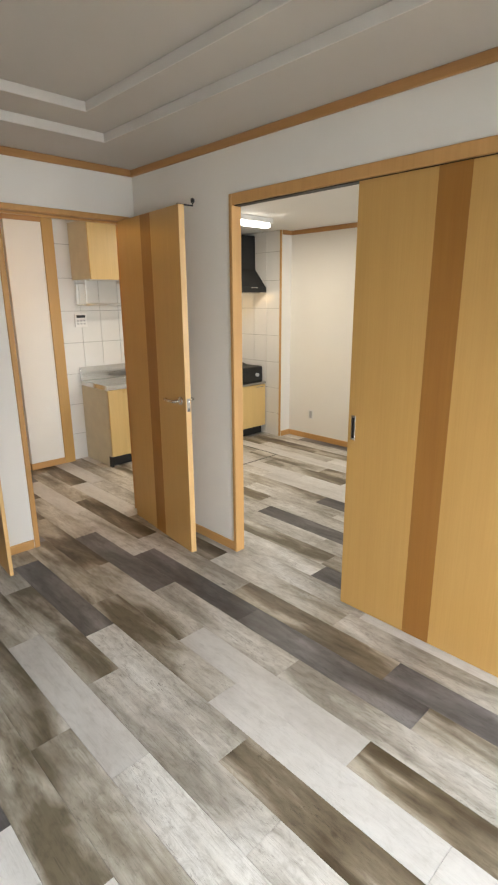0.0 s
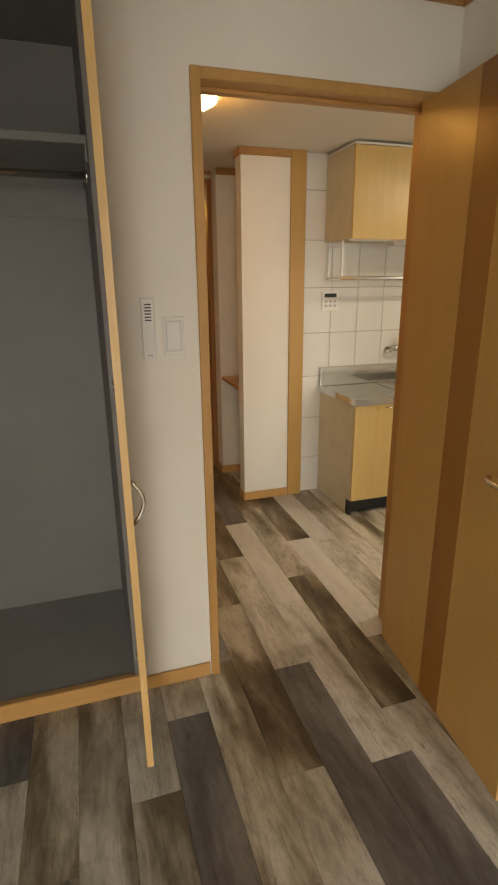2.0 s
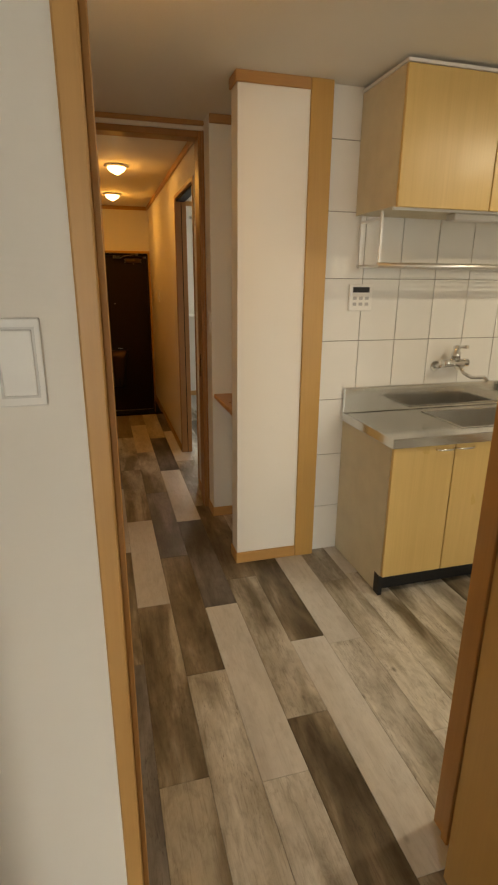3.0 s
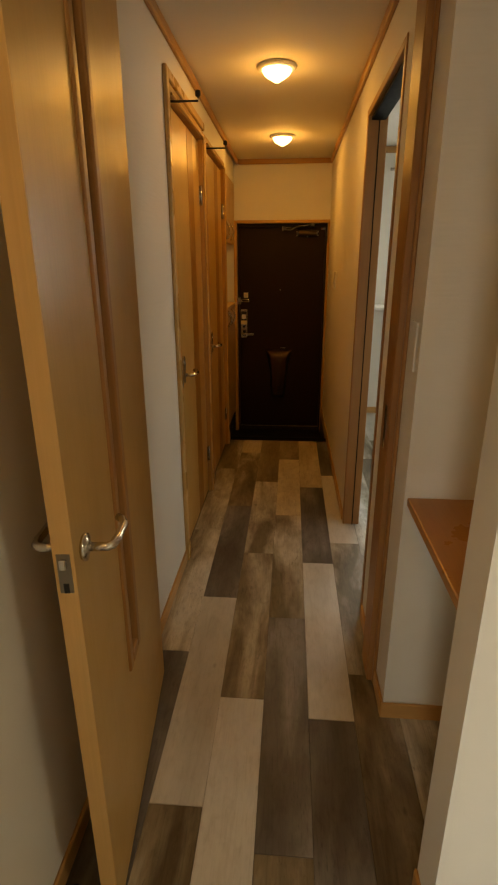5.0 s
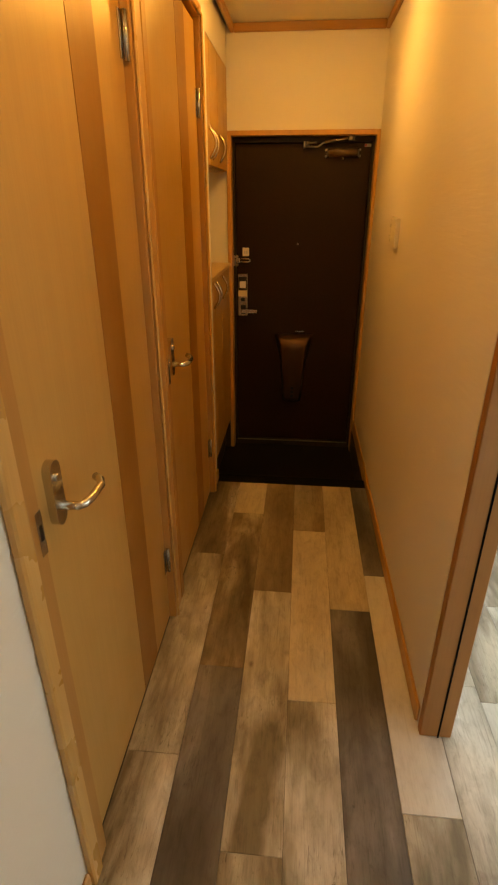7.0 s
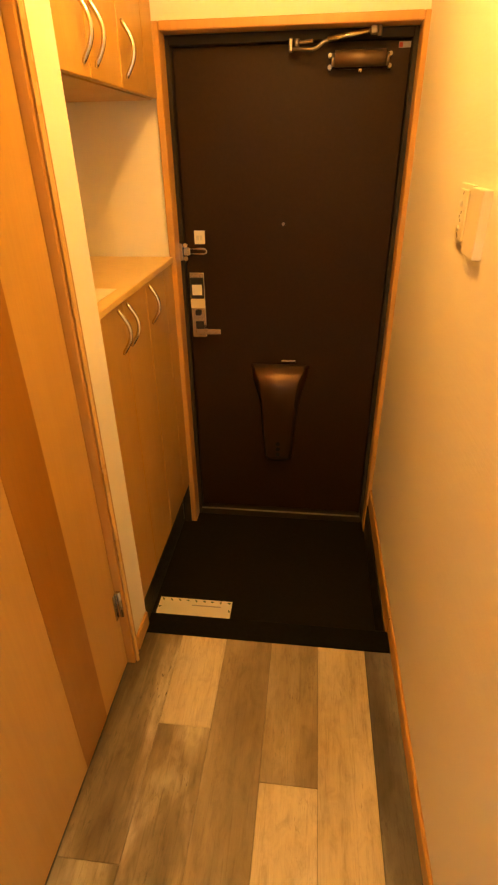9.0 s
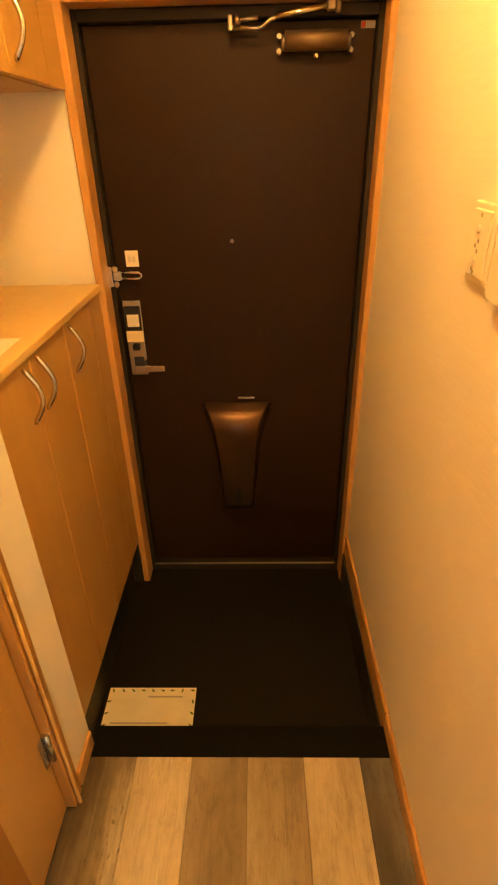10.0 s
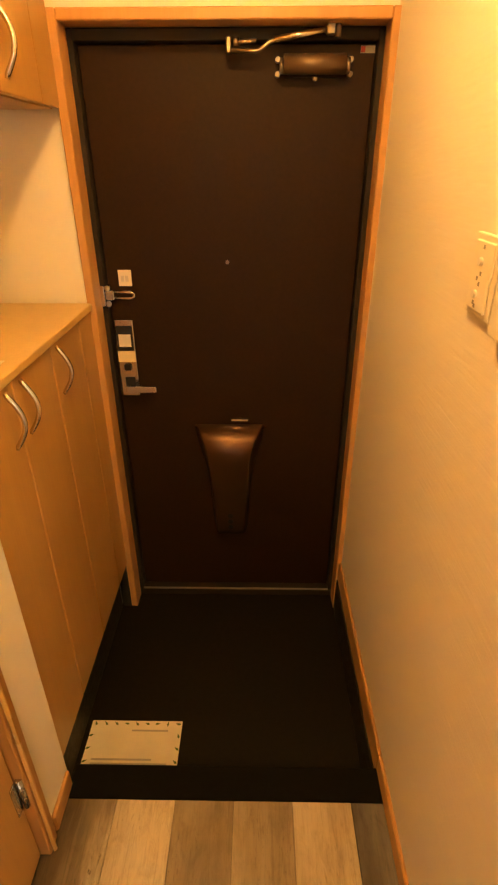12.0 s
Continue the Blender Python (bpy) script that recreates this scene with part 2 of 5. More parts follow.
FROST.node_tree.nodes["Principled BSDF"].inputs["Transmission Weight"].default_value = 0.45
BEAD = wood("dark_brown_bead", (0.33, 0.155, 0.045), (0.39, 0.19, 0.058))
PANE = glass("window_glass")
SKY_SHEET = glow("bright_white_outside", (0.97, 0.99, 1.0), 2.6)
PLANKS = {
    "L": plank_mat("pale_plank", (0.55, 0.535, 0.515), (0.66, 0.65, 0.635), (0.72, 0.715, 0.705), 0.18, 0.5),
    "P": plank_mat("pale_mottled_plank", (0.33, 0.305, 0.265), (0.56, 0.54, 0.505), (0.71, 0.70, 0.68), 0.13, 1.25),
    "M": plank_mat("mottled_plank", (0.16, 0.132, 0.090), (0.42, 0.385, 0.325), (0.67, 0.65, 0.61), 0.115, 1.1),
    "B": plank_mat("brown_plank", (0.088, 0.066, 0.041), (0.22, 0.18, 0.128), (0.50, 0.455, 0.38), 0.125, 1.1),
    "T": plank_mat("tan_plank", (0.19, 0.145, 0.095), (0.30, 0.245, 0.172), (0.41, 0.35, 0.265), 0.15, 0.9),
    "Y": plank_mat("straw_plank", (0.42, 0.355, 0.26), (0.54, 0.475, 0.37), (0.62, 0.56, 0.455), 0.16, 0.9),
    "D": plank_mat("dark_grey_plank", (0.070, 0.064, 0.064), (0.135, 0.127, 0.129), (0.26, 0.25, 0.253), 0.15),
}


# ---- building helpers ----
def boxes(*lot, bevel=0.0, seg=1):
    """One bmesh of boxes (x0, x1, y0, y1, z0, z1)."""
    bm = bmesh.new()
    for x0, x1, y0, y1, z0, z1 in lot:
        m = Matrix.LocRotScale(((x0 + x1) / 2, (y0 + y1) / 2, (z0 + z1) / 2), None, (x1 - x0, y1 - y0, z1 - z0))
        bmesh.ops.create_cube(bm, size=1, matrix=m)
    if bevel:
        bmesh.ops.bevel(bm, geom=bm.edges[:], offset=bevel, segments=seg, affect='EDGES', profile=0.5)
    return bm


def tube(points, r, sides=10, bm=None):
    """A round bar along a line of points."""
    bm = bm or bmesh.new()
    pts = [Vector(p) for p in points]
    rings = []
    for i, p in enumerate(pts):
        d = (pts[min(i + 1, len(pts) - 1)] - pts[max(i - 1, 0)]).normalized()
        a = d.orthogonal().normalized() if i == 0 else (last - d * last.dot(d)).normalized()
        last = a
        b = d.cross(a)
        rings.append([bm.verts.new(p + r * (math.cos(6.28319 * k / sides) * a + math.sin(6.28319 * k / sides) * b)) for k in range(sides)])
    for u, v in zip(rings, rings[1:]):
        for k in range(sides):
            f = bm.faces.new((u[k], u[(k + 1) % sides], v[(k + 1) % sides], v[k]))
            f.smooth = True
    bm.faces.new(rings[0][::-1])
    bm.faces.new(rings[-1])
    return bm


def lathe(profile, sides=32, at=(0, 0, 0), bm=None):
    """A turned body about z from (radius, height) pairs."""
    bm = bm or bmesh.new()
    rings = [[bm.verts.new((at[0] + r * math.cos(6.28319 * k / sides), at[1] + r * math.sin(6.28319 * k / sides), at[2] + h)) for k in range(sides)] for r, h in profile]
    for u, v in zip(rings, rings[1:]):
        for k in range(sides):
            f = bm.faces.new((u[k], u[(k + 1) % sides], v[(k + 1) % sides], v[k]))
            f.smooth = True
    bm.faces.new(rings[0][::-1])
    bm.faces.new(rings[-1])
    return bm


def prism(outline, lo, hi, axis="x"):
    """An outline of (u, v) pairs drawn out along an axis; u, v are the other two axes in order."""
    bm = bmesh.new()

    def at(u, v, w):
        return {"x": (w, u, v), "y": (u, w, v), "z": (u, v, w)}[axis]
    a = [bm.verts.new(at(u, v, lo)) for u, v in outline]
    b = [bm.verts.new(at(u, v, hi)) for u, v in outline]
    bm.faces.new(a)
    bm.faces.new(b[::-1])
    n = len(a)
    for i in range(n):
        bm.faces.new((a[i], b[i], b[(i + 1) % n], a[(i + 1) % n]))
    return bm


def part(name, bm, material, parent=None, label=""):
    me = bpy.data.meshes.new(name)
    bmesh.ops.recalc_face_normals(bm, faces=bm.faces[:])
    bm.to_mesh(me)
    bm.free()
    me.materials.append(material)
    ob = new(name, me)
    if parent:
        ob.parent = parent
    if label:
        ob["label"] = label
    return ob


def thing(name, label, category, m=None, group="", kind=""):
    ob = new(name)
    ob.empty_display_size = 0.1
    if m:
        ob.matrix_world = m
    return tagged(ob, label, category, group, kind)


def setting(name, bm, material, label, category):
    return tagged(part(name, bm, material), label, category, kind="structure")


def wall_boxes(axis, a0, a1, t0, t1, z0, z1, holes=()):
    """Boxes of a wall along an axis from a0 to a1, t0 to t1 thick, with holes (b0, b1, lo, hi)."""
    out, cur = [], a0
    for b0, b1, lo, hi in sorted(holes):
        out.append((cur, b0, z0, z1))
        if lo > z0:
            out.append((b0, b1, z0, lo))
        if hi < z1:
            out.append((b0, b1, hi, z1))
        cur = b1
    out.append((cur, a1, z0, z1))
    return [(p, q, t0, t1, u, v) if axis == "x" else (t0, t1, p, q, u, v) for p, q, u, v in out if q > p]


# ---- the shell ----
XA, YA = 1.915, 3.06          # bedroom: east and north faces
XW = 0.788                    # kitchen: west face
XL, XR = 0.81, 1.65           # corridor faces
CA, CB = 2.385, 2.29           # ceilings
W0, S0 = -0.95, -1.75         # west and south ends
XE, YT = 4.28, 4.725          # kitchen: east face, tiled face
XK = 4.43                     # kitchen: east face beside the tiles, set back
ZB = -0.30

setting("wall_bedroom_north", boxes(*wall_boxes("x", W0, XA + 0.053, YA, YA + 0.11, ZB, 2.75, [(-0.129, 0.739, -0.02, 2.353), (1.012, 1.862, -0.02, 2.088)])), WALL_A, "white papered wall with closet and door openings", "wall")
setting("wall_bedroom_east", boxes(*wall_boxes("y", S0, YA, XA, XA + 0.053, ZB, 2.75, [(0.38, 2.098, -0.02, 2.105)])), WALL_A, "white papered wall with a wide sliding door opening", "wall")
setting("wall_bedroom_west", boxes(*wall_boxes("y", S0, YA + 0.11, W0 - 0.1, W0, ZB, 2.75, [])), WALL_A, "white papered wall", "wall")
setting("wall_south", boxes(*wall_boxes("x", W0 - 0.1, XK + 0.1, S0 - 0.12, S0, ZB, 2.75, [(-0.80, 0.50, 0.05, 2.05), (2.4, 4.0, 0.05, 2.05)])), WALL_A, "white wall with two balcony windows", "wall")
setting("wall_kitchen_west", boxes((XW - 0.060, XW, YA + 0.11, 5.45, ZB, CB + 0.1)), WALL_B, "cream papered wall beside the passage", "wall")
setting("wall_corridor_west", boxes(*wall_boxes("y", 5.45, 9.2, XL - 0.08, XL, ZB, CB + 0.1, [(6.265, 7.085, -0.02, 2.09), (7.185, 8.02, -0.02, 2.09), (8.165, 9.2, ZB, CB)])), WALL_C, "cream rippled wallpaper wall with two doors", "wall")
setting("wall_corridor_east", boxes(*wall_boxes("y", 5.30, 9.2, XR, XR + 0.08, ZB, CB + 0.1, [(5.825, 6.70, -0.02, 2.09)])), WALL_C, "cream rippled wallpaper wall with a sliding door opening", "wall")
setting("wall_entrance", boxes(*wall_boxes("x", 0.3, XR + 0.11, 8.992, 9.2, ZB, CB + 0.1, [(0.792, 1.648, ZB, 1.785)])), WALL_B, "cream wall above the entrance door", "wall")
setting("wall_kitchen_north", boxes((2.0, XE + 0.1, YT + 0.008, YT + 0.12, ZB, CB + 0.1)), WALL_B, "wall behind the kitchen tiles", "wall")
setting("wall_stub", boxes((XR, 1.975, 4.69, 4.80, ZB, CB + 0.1)), WALL_B, "narrow white papered wall end beside the kitchen", "wall")
setting("wall_niche", boxes((1.90, 2.0, 4.80, 5.30, ZB, CB + 0.1), (XR + 0.08, 2.0, 5.30, 5.40, ZB, CB + 0.1)), WALL_B, "cream papered back of the niche", "wall")
setting("wall_kitchen_east", boxes((XE, XK + 0.1, 3.885, YT + 0.12, ZB, CB + 0.1), (XK, XK + 0.1, S0, 3.885, ZB, CB + 0.1)), WALL_B, "cream white papered kitchen wall", "wall")
setting("wall_side_room_north", boxes(*wall_boxes("x", XR + 0.08, 4.6, 9.06, 9.2, ZB, 2.6, [(2.27, 3.75, 1.075, 2.10)])), WALL_A, "white papered wall with a window", "wall")
# The opening in this wall only lets the added fill light in.
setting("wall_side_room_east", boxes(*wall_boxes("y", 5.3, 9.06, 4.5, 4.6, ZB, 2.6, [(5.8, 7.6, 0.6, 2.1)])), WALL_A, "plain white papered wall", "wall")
setting("wall_side_room_south", boxes((2.0, 4.5, 5.30, 5.40, ZB, 2.6)), WALL_A, "plain white papered wall", "wall")
setting("wall_side_room_box", boxes((2.66, 4.5, 8.72, 9.06, ZB, 1.03)), WALL_A, "white papered boxed ledge below the window", "wall")

# ceilings; the bedroom's steps up twice
t1, t2 = 0.044, 0.086
c1 = (W0 + 0.40, 1.475, S0 + 0.40, 2.615)
c2 = (W0 + 0.60, 1.25, S0 + 0.60, 2.374)


def ring(o, i, z0, z1):
    return [(o[0], i[0], o[2], o[3], z0, z1), (i[1], o[1], o[2], o[3], z0, z1), (i[0], i[1], o[2], i[2], z0, z1), (i[0], i[1], i[3], o[3], z0, z1)]


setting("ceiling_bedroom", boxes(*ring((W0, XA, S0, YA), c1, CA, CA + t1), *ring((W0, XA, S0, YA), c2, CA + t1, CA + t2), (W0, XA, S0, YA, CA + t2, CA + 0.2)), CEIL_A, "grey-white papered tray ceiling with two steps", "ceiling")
def tray_trim(name, c, z0, z1):
    """Riser strips round one step of the tray, lightened as if window-lit."""
    d = 0.006
    lot = [(c[0], c[1], c[2], c[2] + d, z0, z1), (c[0], c[1], c[3] - d, c[3], z0, z1), (c[0], c[0] + d, c[2] + d, c[3] - d, z0, z1), (c[1] - d, c[1], c[2] + d, c[3] - d, z0, z1)]
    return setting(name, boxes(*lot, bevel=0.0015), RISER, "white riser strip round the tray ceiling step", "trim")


tray_trim("trim_tray_lower", c1, CA - 0.002, CA + t1 - 0.001)
tray_trim("trim_tray_upper", c2, CA + t1 - 0.002, CA + t2 - 0.001)
setting("ceiling_kitchen", boxes((XL - 0.08, XK + 0.1, YA + 0.11, YT + 0.12, CB, CB + 0.08), (XA + 0.053, XK + 0.1, S0, YA + 0.11, CB, CB + 0.08), (XL - 0.08, 2.0, YT + 0.12, 5.47, CB, CB + 0.08)), CEIL_B, "off-white textured paper ceiling", "ceiling")
setting("ceiling_corridor", boxes((0.3, XR + 0.08, 5.47, 9.2, CB, CB + 0.08)), CEIL_B, "textured paper ceiling in lamp light", "ceiling")
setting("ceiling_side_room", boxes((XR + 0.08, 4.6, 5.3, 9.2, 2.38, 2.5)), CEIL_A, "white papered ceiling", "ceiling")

# behind the two closed doors and the cabinet recess
setting("wall_backing", boxes((0.30, 0.36, 5.4, 9.2, ZB, CB + 0.1)), WALL_B, "plain wall behind doors and cabinet recess", "wall")

# ---- crown, skirting and casings ----
def trim(name, lot, material, label, bevel=0.004):
    return setting(name, boxes(*lot, bevel=bevel), material, label, "trim")


trim("trim_crown_bedroom_north", [(W0, XA - 0.018, YA - 0.018, YA, 2.343, CA)], CROWN_X, "maple crown moulding under the ceiling")
trim("trim_crown_bedroom_east", [(XA - 0.018, XA, S0, YA, 2.343, CA)], CROWN_Y, "maple crown moulding under the ceiling")
trim("trim_crown_bedroom_west", [(W0, W0 + 0.028, S0, YA - 0.03, 2.343, CA)], CROWN_Y, "maple crown moulding under the ceiling")
trim("trim_crown_stub", [(XR - 0.012, 1.975, 4.678, 4.69, 2.245, CB)], CROWN_X, "maple crown strip on the wall end")
trim("trim_crown_stub_side", [(XR - 0.012, XR, 4.69, 4.80, 2.245, CB)], CROWN_Y, "maple crown strip on the wall end")
trim("trim_crown_niche", [(XR + 0.0, 1.90, 5.288, 5.30, 2.245, CB)], CROWN_X, "maple crown strip in the niche")
trim("trim_crown_kitchen_west", [(XW, XW + 0.014, YA + 0.11, 5.43, 2.245, CB)], CROWN_Y, "maple crown strip")
trim("trim_crown_kitchen_east", [(XK - 0.014, XK, S0, 3.871, 2.245, CB), (XE, XK, 3.871, 3.885, 2.245, CB)], CROWN_Y, "maple crown strip")
trim("trim_crown_corridor_west", [(XL, XL + 0.02, 5.53, 8.99, 2.25, CB)], CROWN_Y, "maple crown moulding in the corridor")
trim("trim_crown_corridor_east", [(XR - 0.02, XR, 5.53, 8.99, 2.25, CB)], CROWN_Y, "maple crown moulding in the corridor")
trim("trim_crown_corridor_end", [(XL + 0.02, XR - 0.02, 8.972, 8.992, 2.25, CB)], CROWN_X, "maple crown moulding above the entrance")
trim("trim_crown_over_hall_door", [(XW + 0.014, XR, 5.43, 5.45, 2.266, CB)], CROWN_X, "maple crown strip above the hall door")
trim("trim_crown_side_room", [(XR + 0.08, 4.5, 9.04, 9.06, 2.33, 2.38)], CROWN_X, "maple crown strip above the window")

BH = 0.062
trim("baseboard_bedroom_north", [(0.745, 0.998, YA - 0.011, YA, 0.0, BH)], TRIM_X, "maple skirting board")
trim("baseboard_bedroom_corner", [(1.871, XA - 0.011, YA - 0.011, YA, 0.0, BH)], TRIM_X, "maple skirting board")
trim("baseboard_bedroom_east", [(XA - 0.011, XA, 2.1, YA, 0.0, BH)], TRIM_Y, "maple skirting board")
trim("baseboard_stub", [(XR - 0.009, 1.975, 4.679, 4.69, 0.0, BH)], TRIM_X, "maple skirting board on the wall end")
trim("baseboard_stub_side", [(XR - 0.009, XR, 4.69, 4.80, 0.0, BH)], TRIM_Y, "maple skirting board on the wall end")
trim("baseboard_niche", [(XR - 0.009, 1.90, 5.29, 5.30, 0.0, BH)], TRIM_X, "maple skirting board in the niche")
trim("baseboard_niche_back", [(1.89, 1.90, 4.80, 5.29, 0.0, BH)], TRIM_Y, "maple skirting board in the niche")
trim("baseboard_niche_end", [(XR - 0.009, XR, 5.30, 5.455, 0.0, BH)], TRIM_Y, "maple skirting board")
trim("baseboard_kitchen_west", [(XW, XW + 0.01, YA + 0.11, 5.40, 0.0, BH)], TRIM_Y, "maple skirting board")
trim("baseboard_kitchen_east", [(XK - 0.012, XK, S0, 3.873, 0.0, BH), (XE, XK, 3.873, 3.885, 0.0, BH)], TRIM_Y, "maple skirting board")
trim("baseboard_corridor_west", [(XL, XL + 0.01, 5.56, 6.200, 0.0, BH)], TRIM_Y, "maple skirting board")
trim("baseboard_corridor_west_end", [(XL, XL + 0.01, 8.045, 8.16, 0.0, BH)], TRIM_Y, "maple skirting board")
trim("baseboard_corridor_east", [(XR - 0.01, XR, 5.585, 5.822, 0.0, BH)], TRIM_Y, "maple skirting board")
trim("baseboard_corridor_east_far", [(XR - 0.01, XR, 6.702, 8.21, 0.0, BH)], TRIM_Y, "maple skirting board")
trim("baseboard_entry_east", [(XR - 0.01, XR, 8.21, 8.974, -0.03, 0.0 + BH)], TRIM_Y, "maple skirting board beside the entry floor")
trim("baseboard_entry_black", [(XR - 0.014, XR - 0.002, 8.215, 8.974, -0.19, -0.03)], BLACK_MATT, "black skirting strip beside the entry floor", 0.002)
trim("baseboard_side_room_north", [(XR + 0.08, 2.66, 9.05, 9.06, 0.0, BH)], TRIM_X, "maple skirting board")
trim("baseboard_side_room_box", [(2.65, 2.66, 8.72, 9.05, 0.0, BH), (2.65, 4.5, 8.71, 8.72, 0.0, BH)], TRIM_X, "maple skirting board")

# door casings
def casing_y(name, x0, x1, zt, y0, y1, w, label):
    """Two posts and a head in a wall that runs along x; x0, x1, zt: the clear opening."""
    setting(name, boxes((x0 - w, x0, y0, y1, 0.0, zt + w), (x1, x1 + w, y0, y1, 0.0, zt + w), (x0, x1, y0, y1, zt, zt + w), bevel=0.003), TRIM_Z, label, "door frame")


def casing_x(name, y0, y1, zt, x0, x1, w, label, material=None, head=None):
    h = head or w
    setting(name, boxes((x0, x1, y0 - w, y0, 0.0, zt + h), (x0, x1, y1, y1 + w, 0.0, zt + h), (x0, x1, y0, y1, zt, zt + h), bevel=0.003), material or TRIM_Z, label, "door frame")


casing_y("trim_casing_bedroom_door", 1.035, 1.838, 2.066, YA - 0.012, YA + 0.122, 0.032, "maple casing round the open bedroom door")
trim("trim_stop_bedroom_door", [(1.035, 1.047, YA + 0.05, YA + 0.075, 0, 2.066), (1.828, 1.838, YA + 0.05, YA + 0.075, 0, 2.066), (1.047, 1.828, YA + 0.05, YA + 0.075, 2.054, 2.066)], TRIM_Z, "maple door stop strip", 0.002)
casing_x("trim_casing_sliding_door", 0.40, 2.075, 2.058, XA - 0.014, XA + 0.056, 0.027, "maple casing round the wide sliding door", None, 0.055)
trim("trim_track_sliding_door", [(XA + 0.002, XA + 0.05, 0.40, 2.075, 2.0535, 2.0577)], BLACK, "dark sliding track under the door head", 0.001)
setting("trim_casing_hall_door", boxes((XL, XL + 0.030, 5.45, 5.56, 0, 2.245), (XR - 0.030, XR, 5.455, 5.58, 0, 2.245), (XL + 0.03, XR - 0.03, 5.455, 5.56, 2.212, 2.245), (XW, XL + 0.012, 5.41, 5.45, 0, 2.245), (XR - 0.012, XR, 5.44, 5.455, 0, 2.245), bevel=0.003), BROWN_CASING, "brown wooden frame of the hall door", "door frame")
setting("wall_over_hall_door", boxes((XW, XR, 5.45, 5.56, 2.246, CB)), WALL_B, "narrow white strip above the hall door", "wall")
casing_x("trim_casing_side_room", 5.855, 6.655, 2.06, XR - 0.005, XR + 0.086, 0.030, "brown casing of the side room sliding door", BROWN_CASING)
trim("trim_groove_side_room", [(XR + 0.045, XR + 0.050, 6.652, 6.655, 0, 2.06)], STEP_BLACK, "thin dark door groove in the casing", 0.0005)
trim("trim_track_side_room", [(XR + 0.012, XR + 0.075, 5.855, 6.655, 2.046, 2.0595)], STEP_BLACK, "dark sliding track above the side room opening", 0.001)
for nm, y0, y1 in (("first", 6.289, 7.060), ("second", 7.208, 7.995)):
    casing_x("trim_casing_%s_door" % nm, y0, y1, 2.065, XL - 0.07, XL + 0.010, 0.044, "maple casing round the %s corridor door" % nm, STRIPE_EDGE)
    strips = [(XL + 0.0105, XL + 0.020, y1 + 0.006, y1 + 0.018, 0.0, 2.077), (XL + 0.0105, XL + 0.020, y0, y1 + 0.006, 2.068, 2.080)]
    if nm == "first":
        strips += [(XL, XL + 0.018, y0 - 0.088, y0 - 0.046, 0.0, 2.150), (XL, XL + 0.018, y0 - 0.046, y1 + 0.044, 2.112, 2.150)]
    trim("trim_architrave_%s_door" % nm, strips, TRIM_PALE, "rounded pale maple architrave round the %s corridor door" % nm, 0.004)
trim("trim_post_between_doors", [(XL, XL + 0.008, 7.1045, 7.1635, 0.0, 2.108)], TRIM_Z, "maple filler post between the two corridor doors", 0.002)
setting("trim_casing_entrance", boxes((0.782, 0.808, 8.975, 9.05, -0.19, 1.80), (1.632, 1.658, 8.975, 9.05, -0.19, 1.80), (0.808, 1.632, 8.975, 9.05, 1.774, 1.80), bevel=0.003), TRIM_Z, "maple casing round the entrance door", "door frame")
setting("trim_corner_stub", boxes((1.975, 2.08, 4.677, 4.80, 0.0, CB), bevel=0.003), MAPLE, "wide maple corner board beside the tiles", "trim")
setting("trim_edge_tiles_east", boxes((XE - 0.02, XE + 0.0, 3.885, 3.905, 0.0, CB), bevel=0.003), TRIM_Z, "maple edge strip beside the tiles", "trim")

# entry floor
setting("step_edge_entry", boxes((XL - 0.0, XR, 8.122, 8.213, -0.19, -0.001), bevel=0.004), STEP_BLACK, "black step edge above the entry floor", "step")
setting("floor_entry", boxes((0.40, XR, 8.213, 9.10, -0.25, -0.19)), GENKAN, "dark vinyl entry floor", "floor")
trim("trim_threshold_lip", [(0.822, 1.618, 9.046, 9.052, -0.1575, -0.150)], DARK_METAL, "thin bright metal lip on the threshold", 0.001)
setting("threshold_entrance", boxes((0.808, 1.632, 9.046, 9.10, -0.19, -0.158), bevel=0.003), FRAME_GREY, "dark metal threshold below the entrance door", "threshold")


# ---- doors ----
def lever(parent, x, z, y_face, side, rose=True):
    """A lever handle on a face at y_face, pointing out along side (+1, -1), its bar towards -x."""
    s = side
    base = lathe([(0.024, 0), (0.026, 0.003), (0.026, 0.007), (0.012, 0.010), (0.010, 0.012)], 20)
    bmesh.ops.rotate(base, verts=base.verts[:], cent=(0, 0, 0), matrix=Matrix.Rotation(radians(-90 * s), 3, 'X'))
    bmesh.ops.translate(base, verts=base.verts[:], vec=(x, y_face, z))
    tube([(x, y_face, z), (x, y_face + s * 0.045, z), (x - 0.008, y_face + s * 0.053, z), (x - 0.03, y_face + s * 0.056, z), (x - 0.09, y_face + s * 0.056, z - 0.002), (x - 0.108, y_face + s * 0.050, z - 0.001), (x - 0.118, y_face + s * 0.038, z)], 0.0085, 10, base)
    return part("lever_handle", base, SATIN, parent, "satin metal lever handle")


